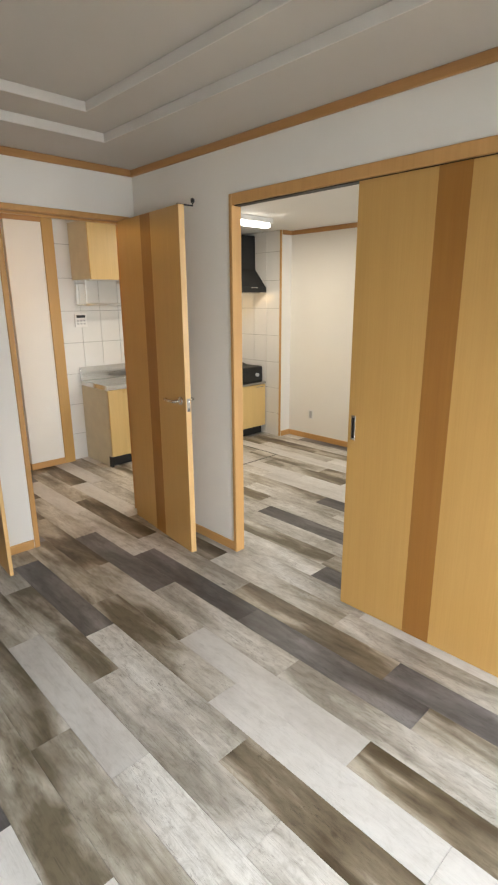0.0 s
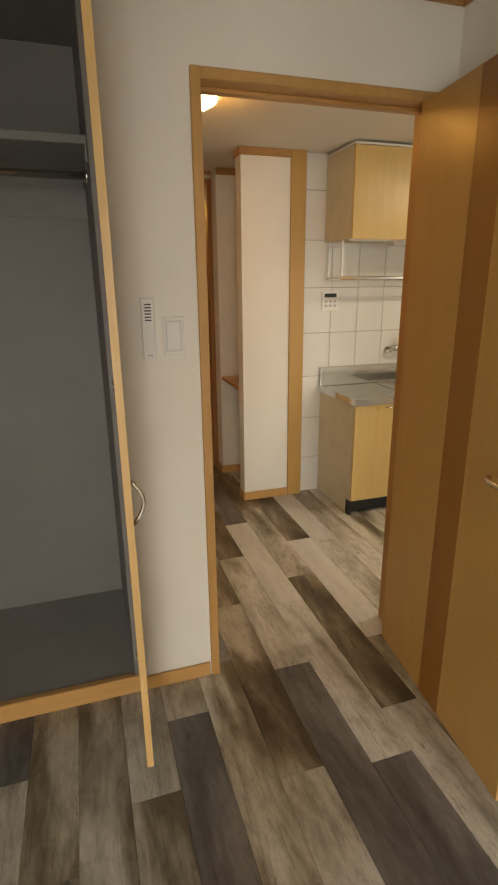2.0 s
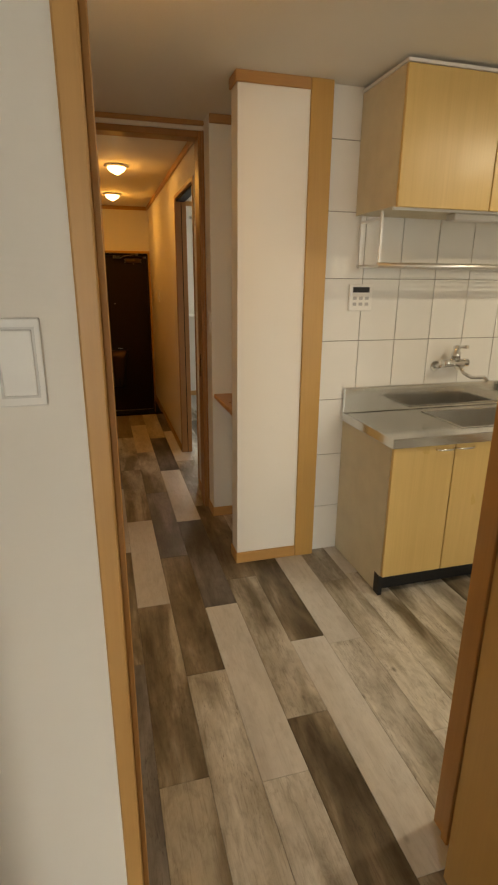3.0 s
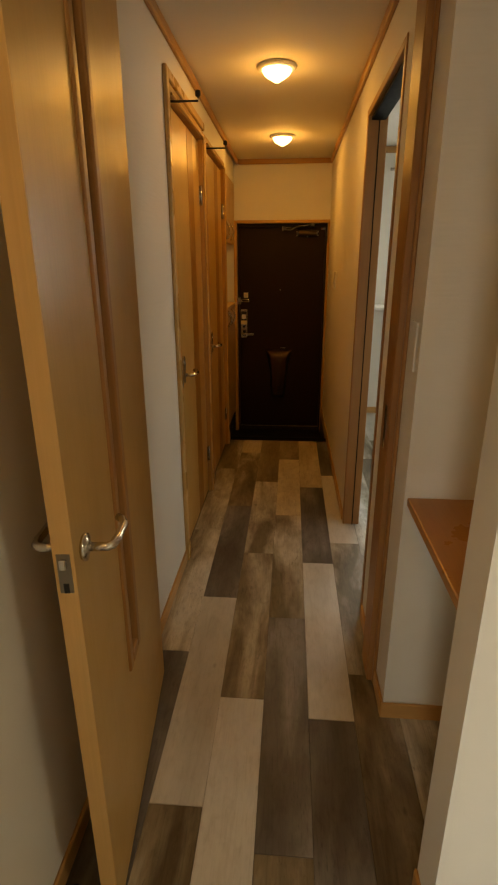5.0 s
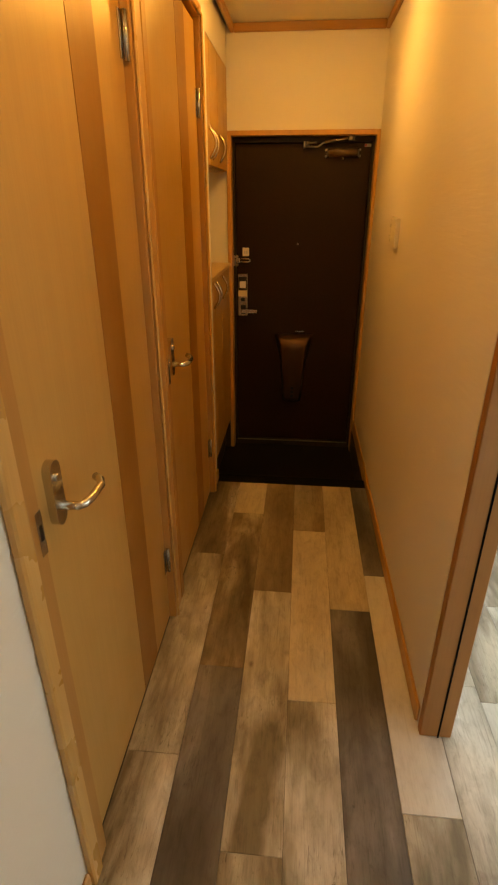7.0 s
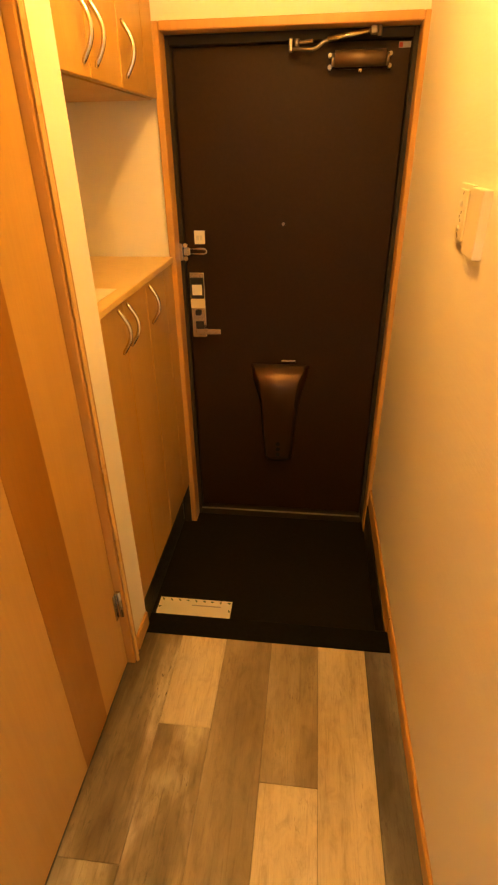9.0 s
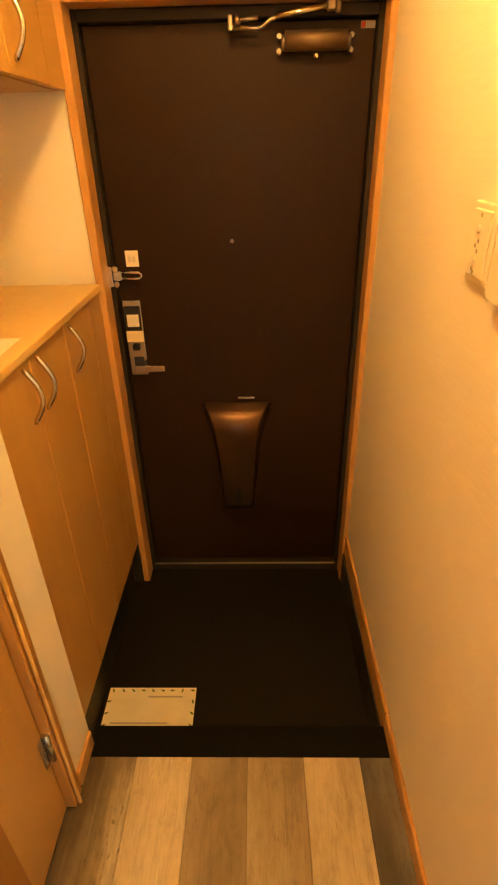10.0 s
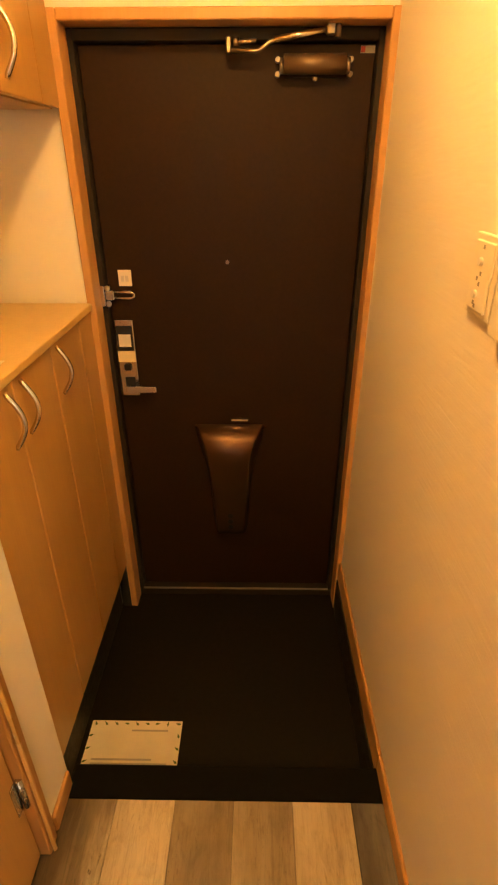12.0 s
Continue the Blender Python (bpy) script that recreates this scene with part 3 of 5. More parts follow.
def swing_leaf(name, label, m, width, height, stripe, lever_z=0.985, slit=None):
    """A leaf in its own axes: the hinge at the origin, width along +x, thickness 0 to 0.036 along +y."""
    d = thing(name, label, "door", m, kind="structure")
    if slit:
        s0, s1, z0, z1 = slit
        part("leaf", boxes((0, s0, 0, 0.036, 0.008, height), (s1, width - 0.003, 0, 0.036, 0.008, height), (s0, s1, 0, 0.036, 0.008, z0), (s0, s1, 0, 0.036, z1, height)), MAPLE, d)
        part("glass_pane", boxes((s0, s1, 0.014, 0.022, z0, z1)), FROST, d, "grey frosted glass slit")
        w = 0.027
        for y0, y1 in ((-0.007, 0.014), (0.022, 0.043)):
            for q in ((s0 - 0.006, s0 + w, z0 - 0.006, z1 + 0.006), (s1 - w, s1 + 0.006, z0 - 0.006, z1 + 0.006), (s0 + w, s1 - w, z0 - 0.006, z0 + w), (s0 + w, s1 - w, z1 - w, z1 + 0.006)):
                part("glazing_bead", boxes((q[0], q[1], y0, y1, q[2], q[3]), bevel=0.006, seg=3), BEAD, d, "rounded dark brown glazing bead")
    else:
        part("leaf", boxes((0, width - 0.003, 0, 0.036, 0.008, height), bevel=0.0015), MAPLE, d)
    part("edge_band", boxes((width - 0.003, width, 0, 0.036, 0.008, height), bevel=0.0008), MAPLE_EDGE, d, "pale maple edge of the door")
    for y in ((-0.0012, 0.0), (0.036, 0.0372)) if stripe else ():
        part("stripe", boxes((stripe[0], stripe[1], y[0], y[1], 0.010, height - 0.002)), STRIPE, d, "dark brown veneer stripe")
    hx = width - 0.055
    lever(d, hx, lever_z, 0.0, -1)
    lever(d, hx, lever_z, 0.036, 1)
    part("latch_plate", boxes((width - 0.0005, width + 0.0015, 0.006, 0.030, lever_z - 0.06, lever_z + 0.018), bevel=0.0005), DARK_METAL, d, "steel latch plate")
    latch = boxes((width + 0.001, width + 0.010, 0.012, 0.024, lever_z - 0.01, lever_z + 0.01), bevel=0.002)
    part("latch", latch, SATIN, d)
    part("key_slot", boxes((width + 0.001, width + 0.003, 0.013, 0.023, lever_z - 0.06, lever_z - 0.04), bevel=0.001), BLACK, d)
    return d


def bumper(parent, x, z, y_face, side, reach=0.115):
    """A thin black door stop with a rubber tip, on the top of a leaf."""
    s = side
    b = tube([(x, y_face - s * 0.025, z + 0.004), (x, y_face + s * reach, z + 0.004), (x, y_face + s * reach, z + 0.028)], 0.0045, 8)
    lathe([(0.006, 0), (0.011, 0.004), (0.011, 0.02), (0.006, 0.024)], 12, (x, y_face + s * reach, z + 0.018), b)
    return part("door_stop", b, BLACK, parent, "thin black door stop rod")


def hinge(parent, x, y, z, size=0.1):
    b = lathe([(0.007, 0), (0.007, size)], 12, (x, y, z))
    for k in (0.33, 0.66):
        lathe([(0.0078, size * k - 0.001), (0.0078, size * k + 0.001)], 12, (x, y, z), b)
    for x0, x1 in ((x - 0.030, x - 0.006), (x + 0.006, x + 0.026)):
        part("hinge_leaf", boxes((x0, x1, y - 0.0095, y - 0.006, z + 0.002, z + size - 0.002), bevel=0.0008), STEEL, parent)
    return part("hinge", b, STEEL, parent, "steel hinge")


# bedroom door, swung into the room
ang = math.degrees(math.atan2(2.262 - 3.043, 1.684 - 1.772))
bed = swing_leaf("door_bedroom", "open maple veneer door with a dark stripe", pose(1.772, 3.043, 0, 0, 0, ang), 0.786, 2.062, (0.325, 0.452))
bumper(bed, 0.755, 2.062, 0.036, 1, 0.075)
# hall door, folded back to the kitchen's west wall
ang2 = math.degrees(math.atan2(4.680 - 5.43, 0.945 - 0.872))
hall = swing_leaf("door_hall", "open maple veneer hall door with a narrow frosted glass slit", pose(0.842, 5.43, 0, 0, 0, ang2), 0.755, 2.195, None, 0.948, (0.35, 0.465, 0.45, 2.0))
strike = part("strike_plate", boxes((XR - 0.0325, XR - 0.030, 5.50, 5.525, 0.88, 1.02), bevel=0.001), STEEL, None)
tagged(strike, "steel strike plate let into the hall door frame", "strike plate", kind="structure")


def corridor_door(name, label, y0, y1):
    """A closed leaf in the corridor's west wall, hinged at its far edge."""
    w = y1 - y0
    d = thing(name, label, "door", pose(0.797 - 0.036, y1, 0, 0, 0, -90), kind="structure")
    part("leaf", boxes((0, w, 0, 0.036, 0.012, 2.055), bevel=0.002), MAPLE, d)
    for s0, s1 in ((0.19, 0.335),):
        part("stripe", boxes((s0, s1, 0.036, 0.0372, 0.014, 2.053)), STRIPE, d, "dark brown veneer stripe")
    hx = w - 0.082
    arc = [(hx + 0.020 * math.cos(a), 0.952 + c + 0.020 * math.sin(a)) for a, c in [(math.pi * k / 8, 0.046) for k in range(9)] + [(math.pi * (1 + k / 8), -0.046) for k in range(9)]]
    pl = prism(arc, 0.036, 0.052, "y")
    part("handle_plate", pl, SATIN, d, "long satin handle plate with a privacy lock")
    z = 0.926
    bar = tube([(hx, 0.050, z), (hx, 0.085, z), (hx - 0.01, 0.094, z), (hx - 0.035, 0.097, z - 0.002), (hx - 0.085, 0.097, z - 0.003), (hx - 0.102, 0.090, z), (hx - 0.112, 0.076, z + 0.002)], 0.0085, 10)
    part("lever_handle", bar, SATIN, d, "satin metal lever handle")
    part("lock_knob", tube([(hx, 0.052, 0.985), (hx, 0.057, 0.985)], 0.008, 14), CHROME, d)
    part("strike_plate", boxes((w + 0.004, w + 0.023, 0.0592, 0.0606, 0.885, 0.972), bevel=0.0006), STEEL, d, "steel strike plate")
    part("strike_hole", boxes((w + 0.009, w + 0.018, 0.0606, 0.0612, 0.915, 0.945)), BLACK, d)
    for z in (0.22, 1.74):
        hinge(d, -0.002, 0.046, z)
    bumper(d, w - 0.05, 2.055, 0.036, 1, 0.125)
    part("vent_dot", boxes((w - 0.065, w - 0.05, 0.036, 0.038, 1.955, 1.985), bevel=0.001), BLACK, d)
    return d


corridor_door("door_washroom", "closed maple door with a dark stripe and lever", 6.292, 7.057)
corridor_door("door_toilet", "closed maple door with a dark stripe, further along the corridor", 7.211, 7.992)

# wide sliding leaves
sl = thing("door_sliding", "maple sliding door with a dark stripe, pushed open", "sliding door", kind="structure")
part("leaf", boxes((XA - 0.004, XA + 0.020, 0.412, 1.268, 0.006, 2.053), bevel=0.002), MAPLE, sl)
part("stripe", boxes((XA - 0.0052, XA - 0.004, 0.770, 0.902, 0.008, 2.052)), STRIPE, sl, "dark brown veneer stripe")
pull = part("finger_pull", boxes((XA - 0.0062, XA - 0.004, 1.226, 1.250, 0.905, 1.025), bevel=0.001), SATIN, sl, "satin recessed finger pull")
part("pull_recess", boxes((XA - 0.0068, XA - 0.0062, 1.231, 1.245, 0.914, 1.016)), BLACK, pull)
sl2 = thing("door_sliding_rear", "second maple sliding leaf stacked behind the first", "sliding door", kind="structure")
part("leaf", boxes((XA + 0.026, XA + 0.048, 0.405, 1.245, 0.006, 2.045), bevel=0.002), MAPLE, sl2)

# ---- closet ----
cl = thing("closet", "built-in closet with grey boarded inside, open", "closet", kind="structure")
part("back_panel", boxes((-0.13, 0.74, 3.685, 3.70, 0.06, 2.35)), CLOSET_GREY, cl)
part("side_panel", boxes((-0.1145, -0.096, YA + 0.002, 3.685, 0.06, 2.335)), CLOSET_GREY, cl)
part("side_panel", boxes((0.706, 0.7245, YA + 0.002, 3.685, 0.06, 2.335)), CLOSET_GREY, cl)
part("top_panel", boxes((-0.112, 0.712, YA + 0.03, 3.685, 2.335, 2.35)), CLOSET_GREY, cl)
part("bottom_panel", boxes((-0.112, 0.712, YA + 0.02, 3.685, 0.055, 0.072)), CLOSET_FLOOR, cl, "paler grey floor board")
part("sill", boxes((-0.128, 0.738, YA - 0.010, YA + 0.02, 0.0, 0.074), bevel=0.003), TRIM_X, cl, "maple sill board")
part("head_rail", boxes((-0.128, 0.738, YA - 0.010, YA + 0.03, 2.312, 2.352), bevel=0.003), CROWN_X, cl, "maple head rail")
part("shelf", boxes((-0.112, 0.712, 3.17, 3.685, 1.905, 1.930), bevel=0.002), CLOSET_GREY, cl)
part("hanging_rod", tube([(-0.112, 3.32, 1.845), (0.712, 3.32, 1.845)], 0.0125, 14), CHROME, cl, "chrome hanging rod")
part("cleat", boxes((-0.112, 0.712, 3.672, 3.685, 1.755, 1.80), (0.700, 0.712, 3.18, 3.685, 1.86, 1.905)), CLOSET_GREY, cl)
for x in (-0.112, 0.712):
    sx = 1 if x < 0 else -1
    part("rod_socket", tube([(x, 3.32, 1.845), (x + sx * 0.014, 3.32, 1.845)], 0.022, 16), CHROME, cl)


def closet_leaf(name, label, hx, tx, handle_side):
    """A narrow closet leaf standing open, from its hinge at hx to its tip at tx."""
    L = math.hypot(tx - hx, 0.42)
    a = math.degrees(math.atan2(-0.42, tx - hx))
    d = thing(name, label, "closet door", pose(hx, YA - 0.004, 0, 0, 0, a), kind="structure", group="closet doors")
    y0, y1 = (0.0, 0.02) if handle_side > 0 else (-0.02, 0.0)
    part("leaf", boxes((0.0, L - 0.003, y0, y1, 0.082, 2.322), bevel=0.0012), MAPLE, d)
    part("edge_band", boxes((L - 0.003, L, y0, y1, 0.082, 2.322), bevel=0.0008), MAPLE_EDGE, d, "pale maple edge of the leaf")
    f = y1 if handle_side > 0 else y0
    s = handle_side
    arc = [(L - 0.035, f + s * 0.030 * math.sin(math.pi * k / 10), 0.885 + 0.125 * k / 10) for k in range(11)]
    part("handle", tube(arc, 0.0055, 10), SATIN, d, "curved satin pull handle")
    for z in (0.18, 1.20, 2.22):
        part("hinge_cup", tube([(0.03, y0 if s > 0 else y1, z), (0.03, (y0 - 0.006) if s > 0 else (y1 + 0.006), z)], 0.018, 14), SATIN, d)
    return d


closet_leaf("door_closet", "open maple closet leaf with a curved handle", 0.722, 0.700, 1)
closet_leaf("door_closet_other", "open maple closet leaf at the far jamb", -0.112, -0.120, -1)


# ---- wall plates ----
def plate(name, label, category, face, u0, u1, z0, z1, t=0.008, at=0.0, material=None):
    """A thin plate on a wall; face: '-y' or '-x' or '+x', the way it looks."""
    d = thing(name, label, category)
    b = {"-y": (u0, u1, at - t, at, z0, z1), "-x": (at - t, at, u0, u1, z0, z1), "+x": (at, at + t, u0, u1, z0, z1)}[face]
    part("plate", boxes(b, bevel=0.002, seg=2), material or PLASTIC, d)
    return d


sw = plate("light_switch", "white wide-rocker light switch on white wall", "light switch", "-y", 0.886, 0.953, 1.282, 1.404, at=YA)
part("rocker", boxes((0.897, 0.942, YA - 0.0115, YA - 0.008, 1.297, 1.389), bevel=0.0015), PLASTIC, sw)
part("frame_line", boxes((0.894, 0.945, YA - 0.009, YA - 0.008, 1.294, 1.392)), PALE_GREY, sw)
ic = plate("remote_holder", "slim white remote with vents in a wall holder", "remote control", "-y", 0.820, 0.860, 1.274, 1.462, 0.020, YA)
for k in range(6):
    z = 1.445 - 0.0095 * k
    part("vent_slot", boxes((0.830, 0.850, YA - 0.0212, YA - 0.020, z - 0.004, z)), BLACK, ic)
part("button_cover", boxes((0.827, 0.853, YA - 0.023, YA - 0.020, 1.300, 1.375), bevel=0.001), PLASTIC, ic)
part("base_slot", boxes((0.830, 0.848, YA - 0.0212, YA - 0.020, 1.284, 1.288)), GREY_PLASTIC, ic)

s2 = plate("wall_switch_entry", "cream double switch plate beside the entrance", "light switch", "-x", 8.128, 8.225, 1.257, 1.374, 0.009, XR, PLASTIC_CREAM)
part("inner_plate", boxes((XR - 0.013, XR - 0.009, 8.142, 8.211, 1.266, 1.365), bevel=0.002), PLASTIC_CREAM, s2)
for z in (1.290, 1.337):
    part("button", tube([(XR - 0.013, 8.18, z), (XR - 0.018, 8.18, z)], 0.006, 14), PLASTIC, s2, "round white button")
for y, z in ((8.180, 1.357), (8.176, 1.320), (8.186, 1.312), (8.176, 1.305), (8.178, 1.273), (8.184, 1.277)):
    part("print_mark", boxes((XR - 0.0134, XR - 0.013, y - 0.003, y + 0.003, z - 0.003, z + 0.003)), INK, s2)
s3 = plate("wall_plate_entry", "thick cream wall unit beside the entry switch", "wall plate", "-x", 8.020, 8.104, 1.250, 1.372, 0.018, XR, PLASTIC_CREAM)
ns = plate("switch_plate_niche", "pale rounded switch plate on the wall end", "light switch", "-x", 5.335, 5.395, 1.16, 1.29, 0.006, XR, PLASTIC)
ol = plate("outlet_kitchen", "white double wall outlet low on cream wall", "outlet", "-x", 3.515, 3.585, 0.235, 0.345, 0.007, XK)
part("socket", boxes((XK - 0.0095, XK - 0.007, 3.532, 3.568, 0.25, 0.33), bevel=0.001), GREY_PLASTIC, ol)
op = plate("outlet_side_room", "white blank outlet plate on the boxed ledge", "outlet", "-x", 8.82, 8.88, 0.55, 0.66, 0.007, 2.66)
part("socket", boxes((2.65, 2.653, 8.835, 8.865, 0.57, 0.64), bevel=0.001), GREY_PLASTIC, op)


# ---- ceiling lamps ----
def can_light(cx, cy):
    d = thing("ceiling_downlight", "lit glass dome downlight in a white ring", "ceiling light", pose(cx, cy, CB), group="downlights")
    part("ring", lathe([(0.060, -0.001), (0.090, -0.001), (0.093, -0.005), (0.089, -0.012), (0.078, -0.018), (0.068, -0.017), (0.060, -0.010)], 40), PLASTIC, d, "white metal trim ring")
    part("dome", lathe([(0.067, -0.014), (0.066, -0.022), (0.059, -0.035), (0.045, -0.046), (0.030, -0.053), (0.021, -0.059), (0.012, -0.065), (0.001, -0.067)], 40), DOME, d, "glowing frosted glass dome")
    return d


for cx, cy in CAN_LIGHTS:
    can_light(cx, cy)
fl = thing("tube_lamp", "lit slim white fluorescent fixture on the kitchen ceiling", "ceiling light")
part("body", boxes((2.93, 3.60, 3.38, 3.48, CB - 0.045, CB), bevel=0.006, seg=2), PLASTIC, fl)
part("diffuser", boxes((2.95, 3.58, 3.39, 3.47, CB - 0.085, CB - 0.045), bevel=0.015, seg=3), TUBE, fl, "glowing tube cover")

# ---- kitchen ----
sink = thing("sink_unit", "maple-front sink cabinet with beige side, on black plinth", "kitchen cabinet")
X0, X1, YF = 2.235, 3.44, 4.215
part("body", boxes((X0, X0 + 0.018, YF + 0.002, YT - 0.01, 0.005, 0.765), (X1 - 0.018, X1, YF + 0.002, YT - 0.01, 0.005, 0.765), (X0 + 0.018, X1 - 0.018, YF + 0.03, YT - 0.01, 0.10, 0.12), (X0 + 0.018, X1 - 0.018, YT - 0.02, YT - 0.01, 0.12, 0.765)), KITCHEN_SIDE, sink)
part("plinth", boxes((X0 + 0.018, X1 - 0.018, YF + 0.05, YF + 0.065, 0.0, 0.105), (X0 - 0.001, X0 + 0.018, YF + 0.0015, YF + 0.05, 0.0, 0.105)), BLACK, sink, "black recessed plinth")
for a, b, hs in ((X0 + 0.002, 2.552, 1), (2.556, 2.86, -1), (2.864, 3.15, 1), (3.154, X1 - 0.002, -1)):
    dr = part("cabinet_door", boxes((a, b, YF - 0.018, YF, 0.108, 0.758), bevel=0.0025), KITCHEN_DOOR, sink)
    hx = b - 0.05 if hs > 0 else a + 0.05
    arc = [(hx - 0.05 + 0.01 * k, YF - 0.018 - 0.020 * math.sin(math.pi * k / 10) ** 0.5, 0.735) for k in range(11)]
    part("handle", tube(arc, 0.0045, 8), SATIN, dr, "thin bowed metal handle")
top = thing("kitchen_sink", "stainless steel sink worktop with upstand on the sink cabinet", "sink")
bx0, bx1, by0, by1 = 2.66, 3.24, 4.30, 4.62
tp = boxes((X0 - 0.008, bx0, YF - 0.025, YT - 0.012, 0.767, 0.797), (bx1, X1, YF - 0.025, YT - 0.012, 0.767, 0.797), (bx0, bx1, YF - 0.025, by0, 0.767, 0.797), (bx0, bx1, by1, YT - 0.012, 0.767, 0.797))
part("worktop", tp, COUNTER, top)
part("rim", boxes((X0 - 0.010, X1, YF - 0.030, YF - 0.022, 0.757, 0.802), (X0 - 0.012, X0 - 0.004, YF - 0.030, YT - 0.03, 0.757, 0.802), bevel=0.003, seg=2), COUNTER, top)
part("upstand", boxes((X0 - 0.010, X1, YT - 0.032, YT - 0.010, 0.797, 0.932), bevel=0.004, seg=2), COUNTER, top)
part("bowl", boxes((bx0, bx0 + 0.004, by0, by1, 0.60, 0.7965), (bx1 - 0.004, bx1, by0, by1, 0.60, 0.7965), (bx0, bx1, by0, by0 + 0.004, 0.60, 0.7965), (bx0, bx1, by1 - 0.004, by1, 0.60, 0.7965), (bx0, bx1, by0, by1, 0.596, 0.60)), BOWL, top, "deep steel bowl")
part("bowl_rim", boxes((bx0 - 0.012, bx1 + 0.012, by0 - 0.012, by0, 0.797, 0.800), (bx0 - 0.012, bx1 + 0.012, by1, by1 + 0.012, 0.797, 0.800), (bx0 - 0.012, bx0, by0, by1, 0.797, 0.800), (bx1, bx1 + 0.012, by0, by1, 0.797, 0.800), bevel=0.001), COUNTER, top)
part("drain_basket", lathe([(0.055, 0.0), (0.055, 0.003), (0.045, 0.004), (0.02, 0.002)], 28, (2.95, 4.5, 0.60)), CHROME, top)

fa = thing("wall_faucet", "chrome single-lever wall mixer over the sink", "faucet")
for x in (2.765, 2.915):
    part("wall_flange", tube([(x, YT - 0.002, 1.025), (x, YT - 0.012, 1.025)], 0.027, 20), CHROME, fa)
    part("offset_leg", tube([(x, YT - 0.010, 1.025), (x, YT - 0.045, 1.028), (x + (0.012 if x < 2.8 else -0.012), YT - 0.07, 1.045)], 0.012, 12), CHROME, fa)
part("mixer_body", tube([(2.765, YT - 0.075, 1.048), (2.80, YT - 0.075, 1.05), (2.88, YT - 0.075, 1.05), (2.915, YT - 0.075, 1.048)], 0.021, 16), CHROME, fa)
part("cartridge", lathe([(0.024, 0), (0.024, 0.045), (0.018, 0.055), (0.018, 0.075), (0.006, 0.085)], 20, (2.84, YT - 0.075, 1.06)), CHROME, fa)
part("lever", tube([(2.84, YT - 0.075, 1.128), (2.84, YT - 0.11, 1.138), (2.84, YT - 0.16, 1.142)], 0.008, 10), CHROME, fa)
part("spout", tube([(2.86, YT - 0.085, 1.04), (2.87, YT - 0.11, 1.0), (2.88, YT - 0.17, 0.985), (2.89, YT - 0.25, 1.0), (2.89, YT - 0.275, 0.985)], 0.009, 10), CHROME, fa)

uc = thing("upper_cabinet", "maple-front wall cabinet with beige side", "kitchen cabinet")
U0, U1, UF = 2.238, 3.45, 4.365
part("body", boxes((U0, U1, UF, YT - 0.006, 1.758, 2.262), bevel=0.001), KITCHEN_SIDE, uc)
part("top_strip", boxes((U0 - 0.003, U1, UF - 0.022, YT - 0.006, 2.264, 2.276)), PLASTIC, uc, "white top strip")
for a, b in ((U0 + 0.001, 2.682), (2.686, 3.125), (3.129, U1 - 0.001)):
    part("cabinet_door", boxes((a, b, UF - 0.019, UF - 0.001, 1.754, 2.262), bevel=0.0025), KITCHEN_DOOR, uc)
part("bottom_rail", boxes((U0 + 0.01, U1 - 0.01, UF + 0.02, UF + 0.035, 1.748, 1.758)), PLASTIC, uc)
ul = thing("under_cabinet_lamp", "slim white lamp under the wall cabinet", "lamp")
part("body", boxes((2.60, 3.2, 4.46, 4.53, 1.728, 1.757), bevel=0.006, seg=2), PLASTIC, ul)

rk = thing("dish_rack", "steel wire dish rack hung under the wall cabinet", "rack")
for y in (4.50, 4.69):
    for x in (2.255, 3.30):
        part("upright", boxes((x, x + 0.012, y, y + 0.012, 1.52, 1.757), bevel=0.001), BOWL, rk)
for z in (1.52, 1.72):
    part("side_bar", boxes((2.255, 2.267, 4.512, 4.69, z, z + 0.011)), BOWL, rk)
part("front_rail", tube([(2.25, 4.50, 1.530), (3.31, 4.50, 1.530)], 0.013, 12), BOWL, rk, "bright steel front rail")
part("back_rail", tube([(2.25, 4.695, 1.530), (3.31, 4.695, 1.530)], 0.008, 10), CHROME, rk)
for k in range(5):
    y = 4.531 + 0.034 * k
    part("shelf_wire", tube([(2.26, y, 1.528), (3.30, y, 1.528)], 0.0045, 6), BOWL, rk)
rp = plate("heater_panel", "white water heater control panel on the tiles", "control panel", "-y", 2.226, 2.350, 1.320, 1.446, 0.018, YT)
part("display", boxes((2.243, 2.333, YT - 0.0195, YT - 0.018, 1.408, 1.434)), BLACK, rp, "dark display window")
for k in range(3):
    for j in range(2):
        part("button", boxes((2.245 + 0.033 * k, 2.265 + 0.033 * k, YT - 0.0205, YT - 0.018, 1.345 + 0.028 * j, 1.360 + 0.028 * j), bevel=0.001), GREY_PLASTIC, rp)

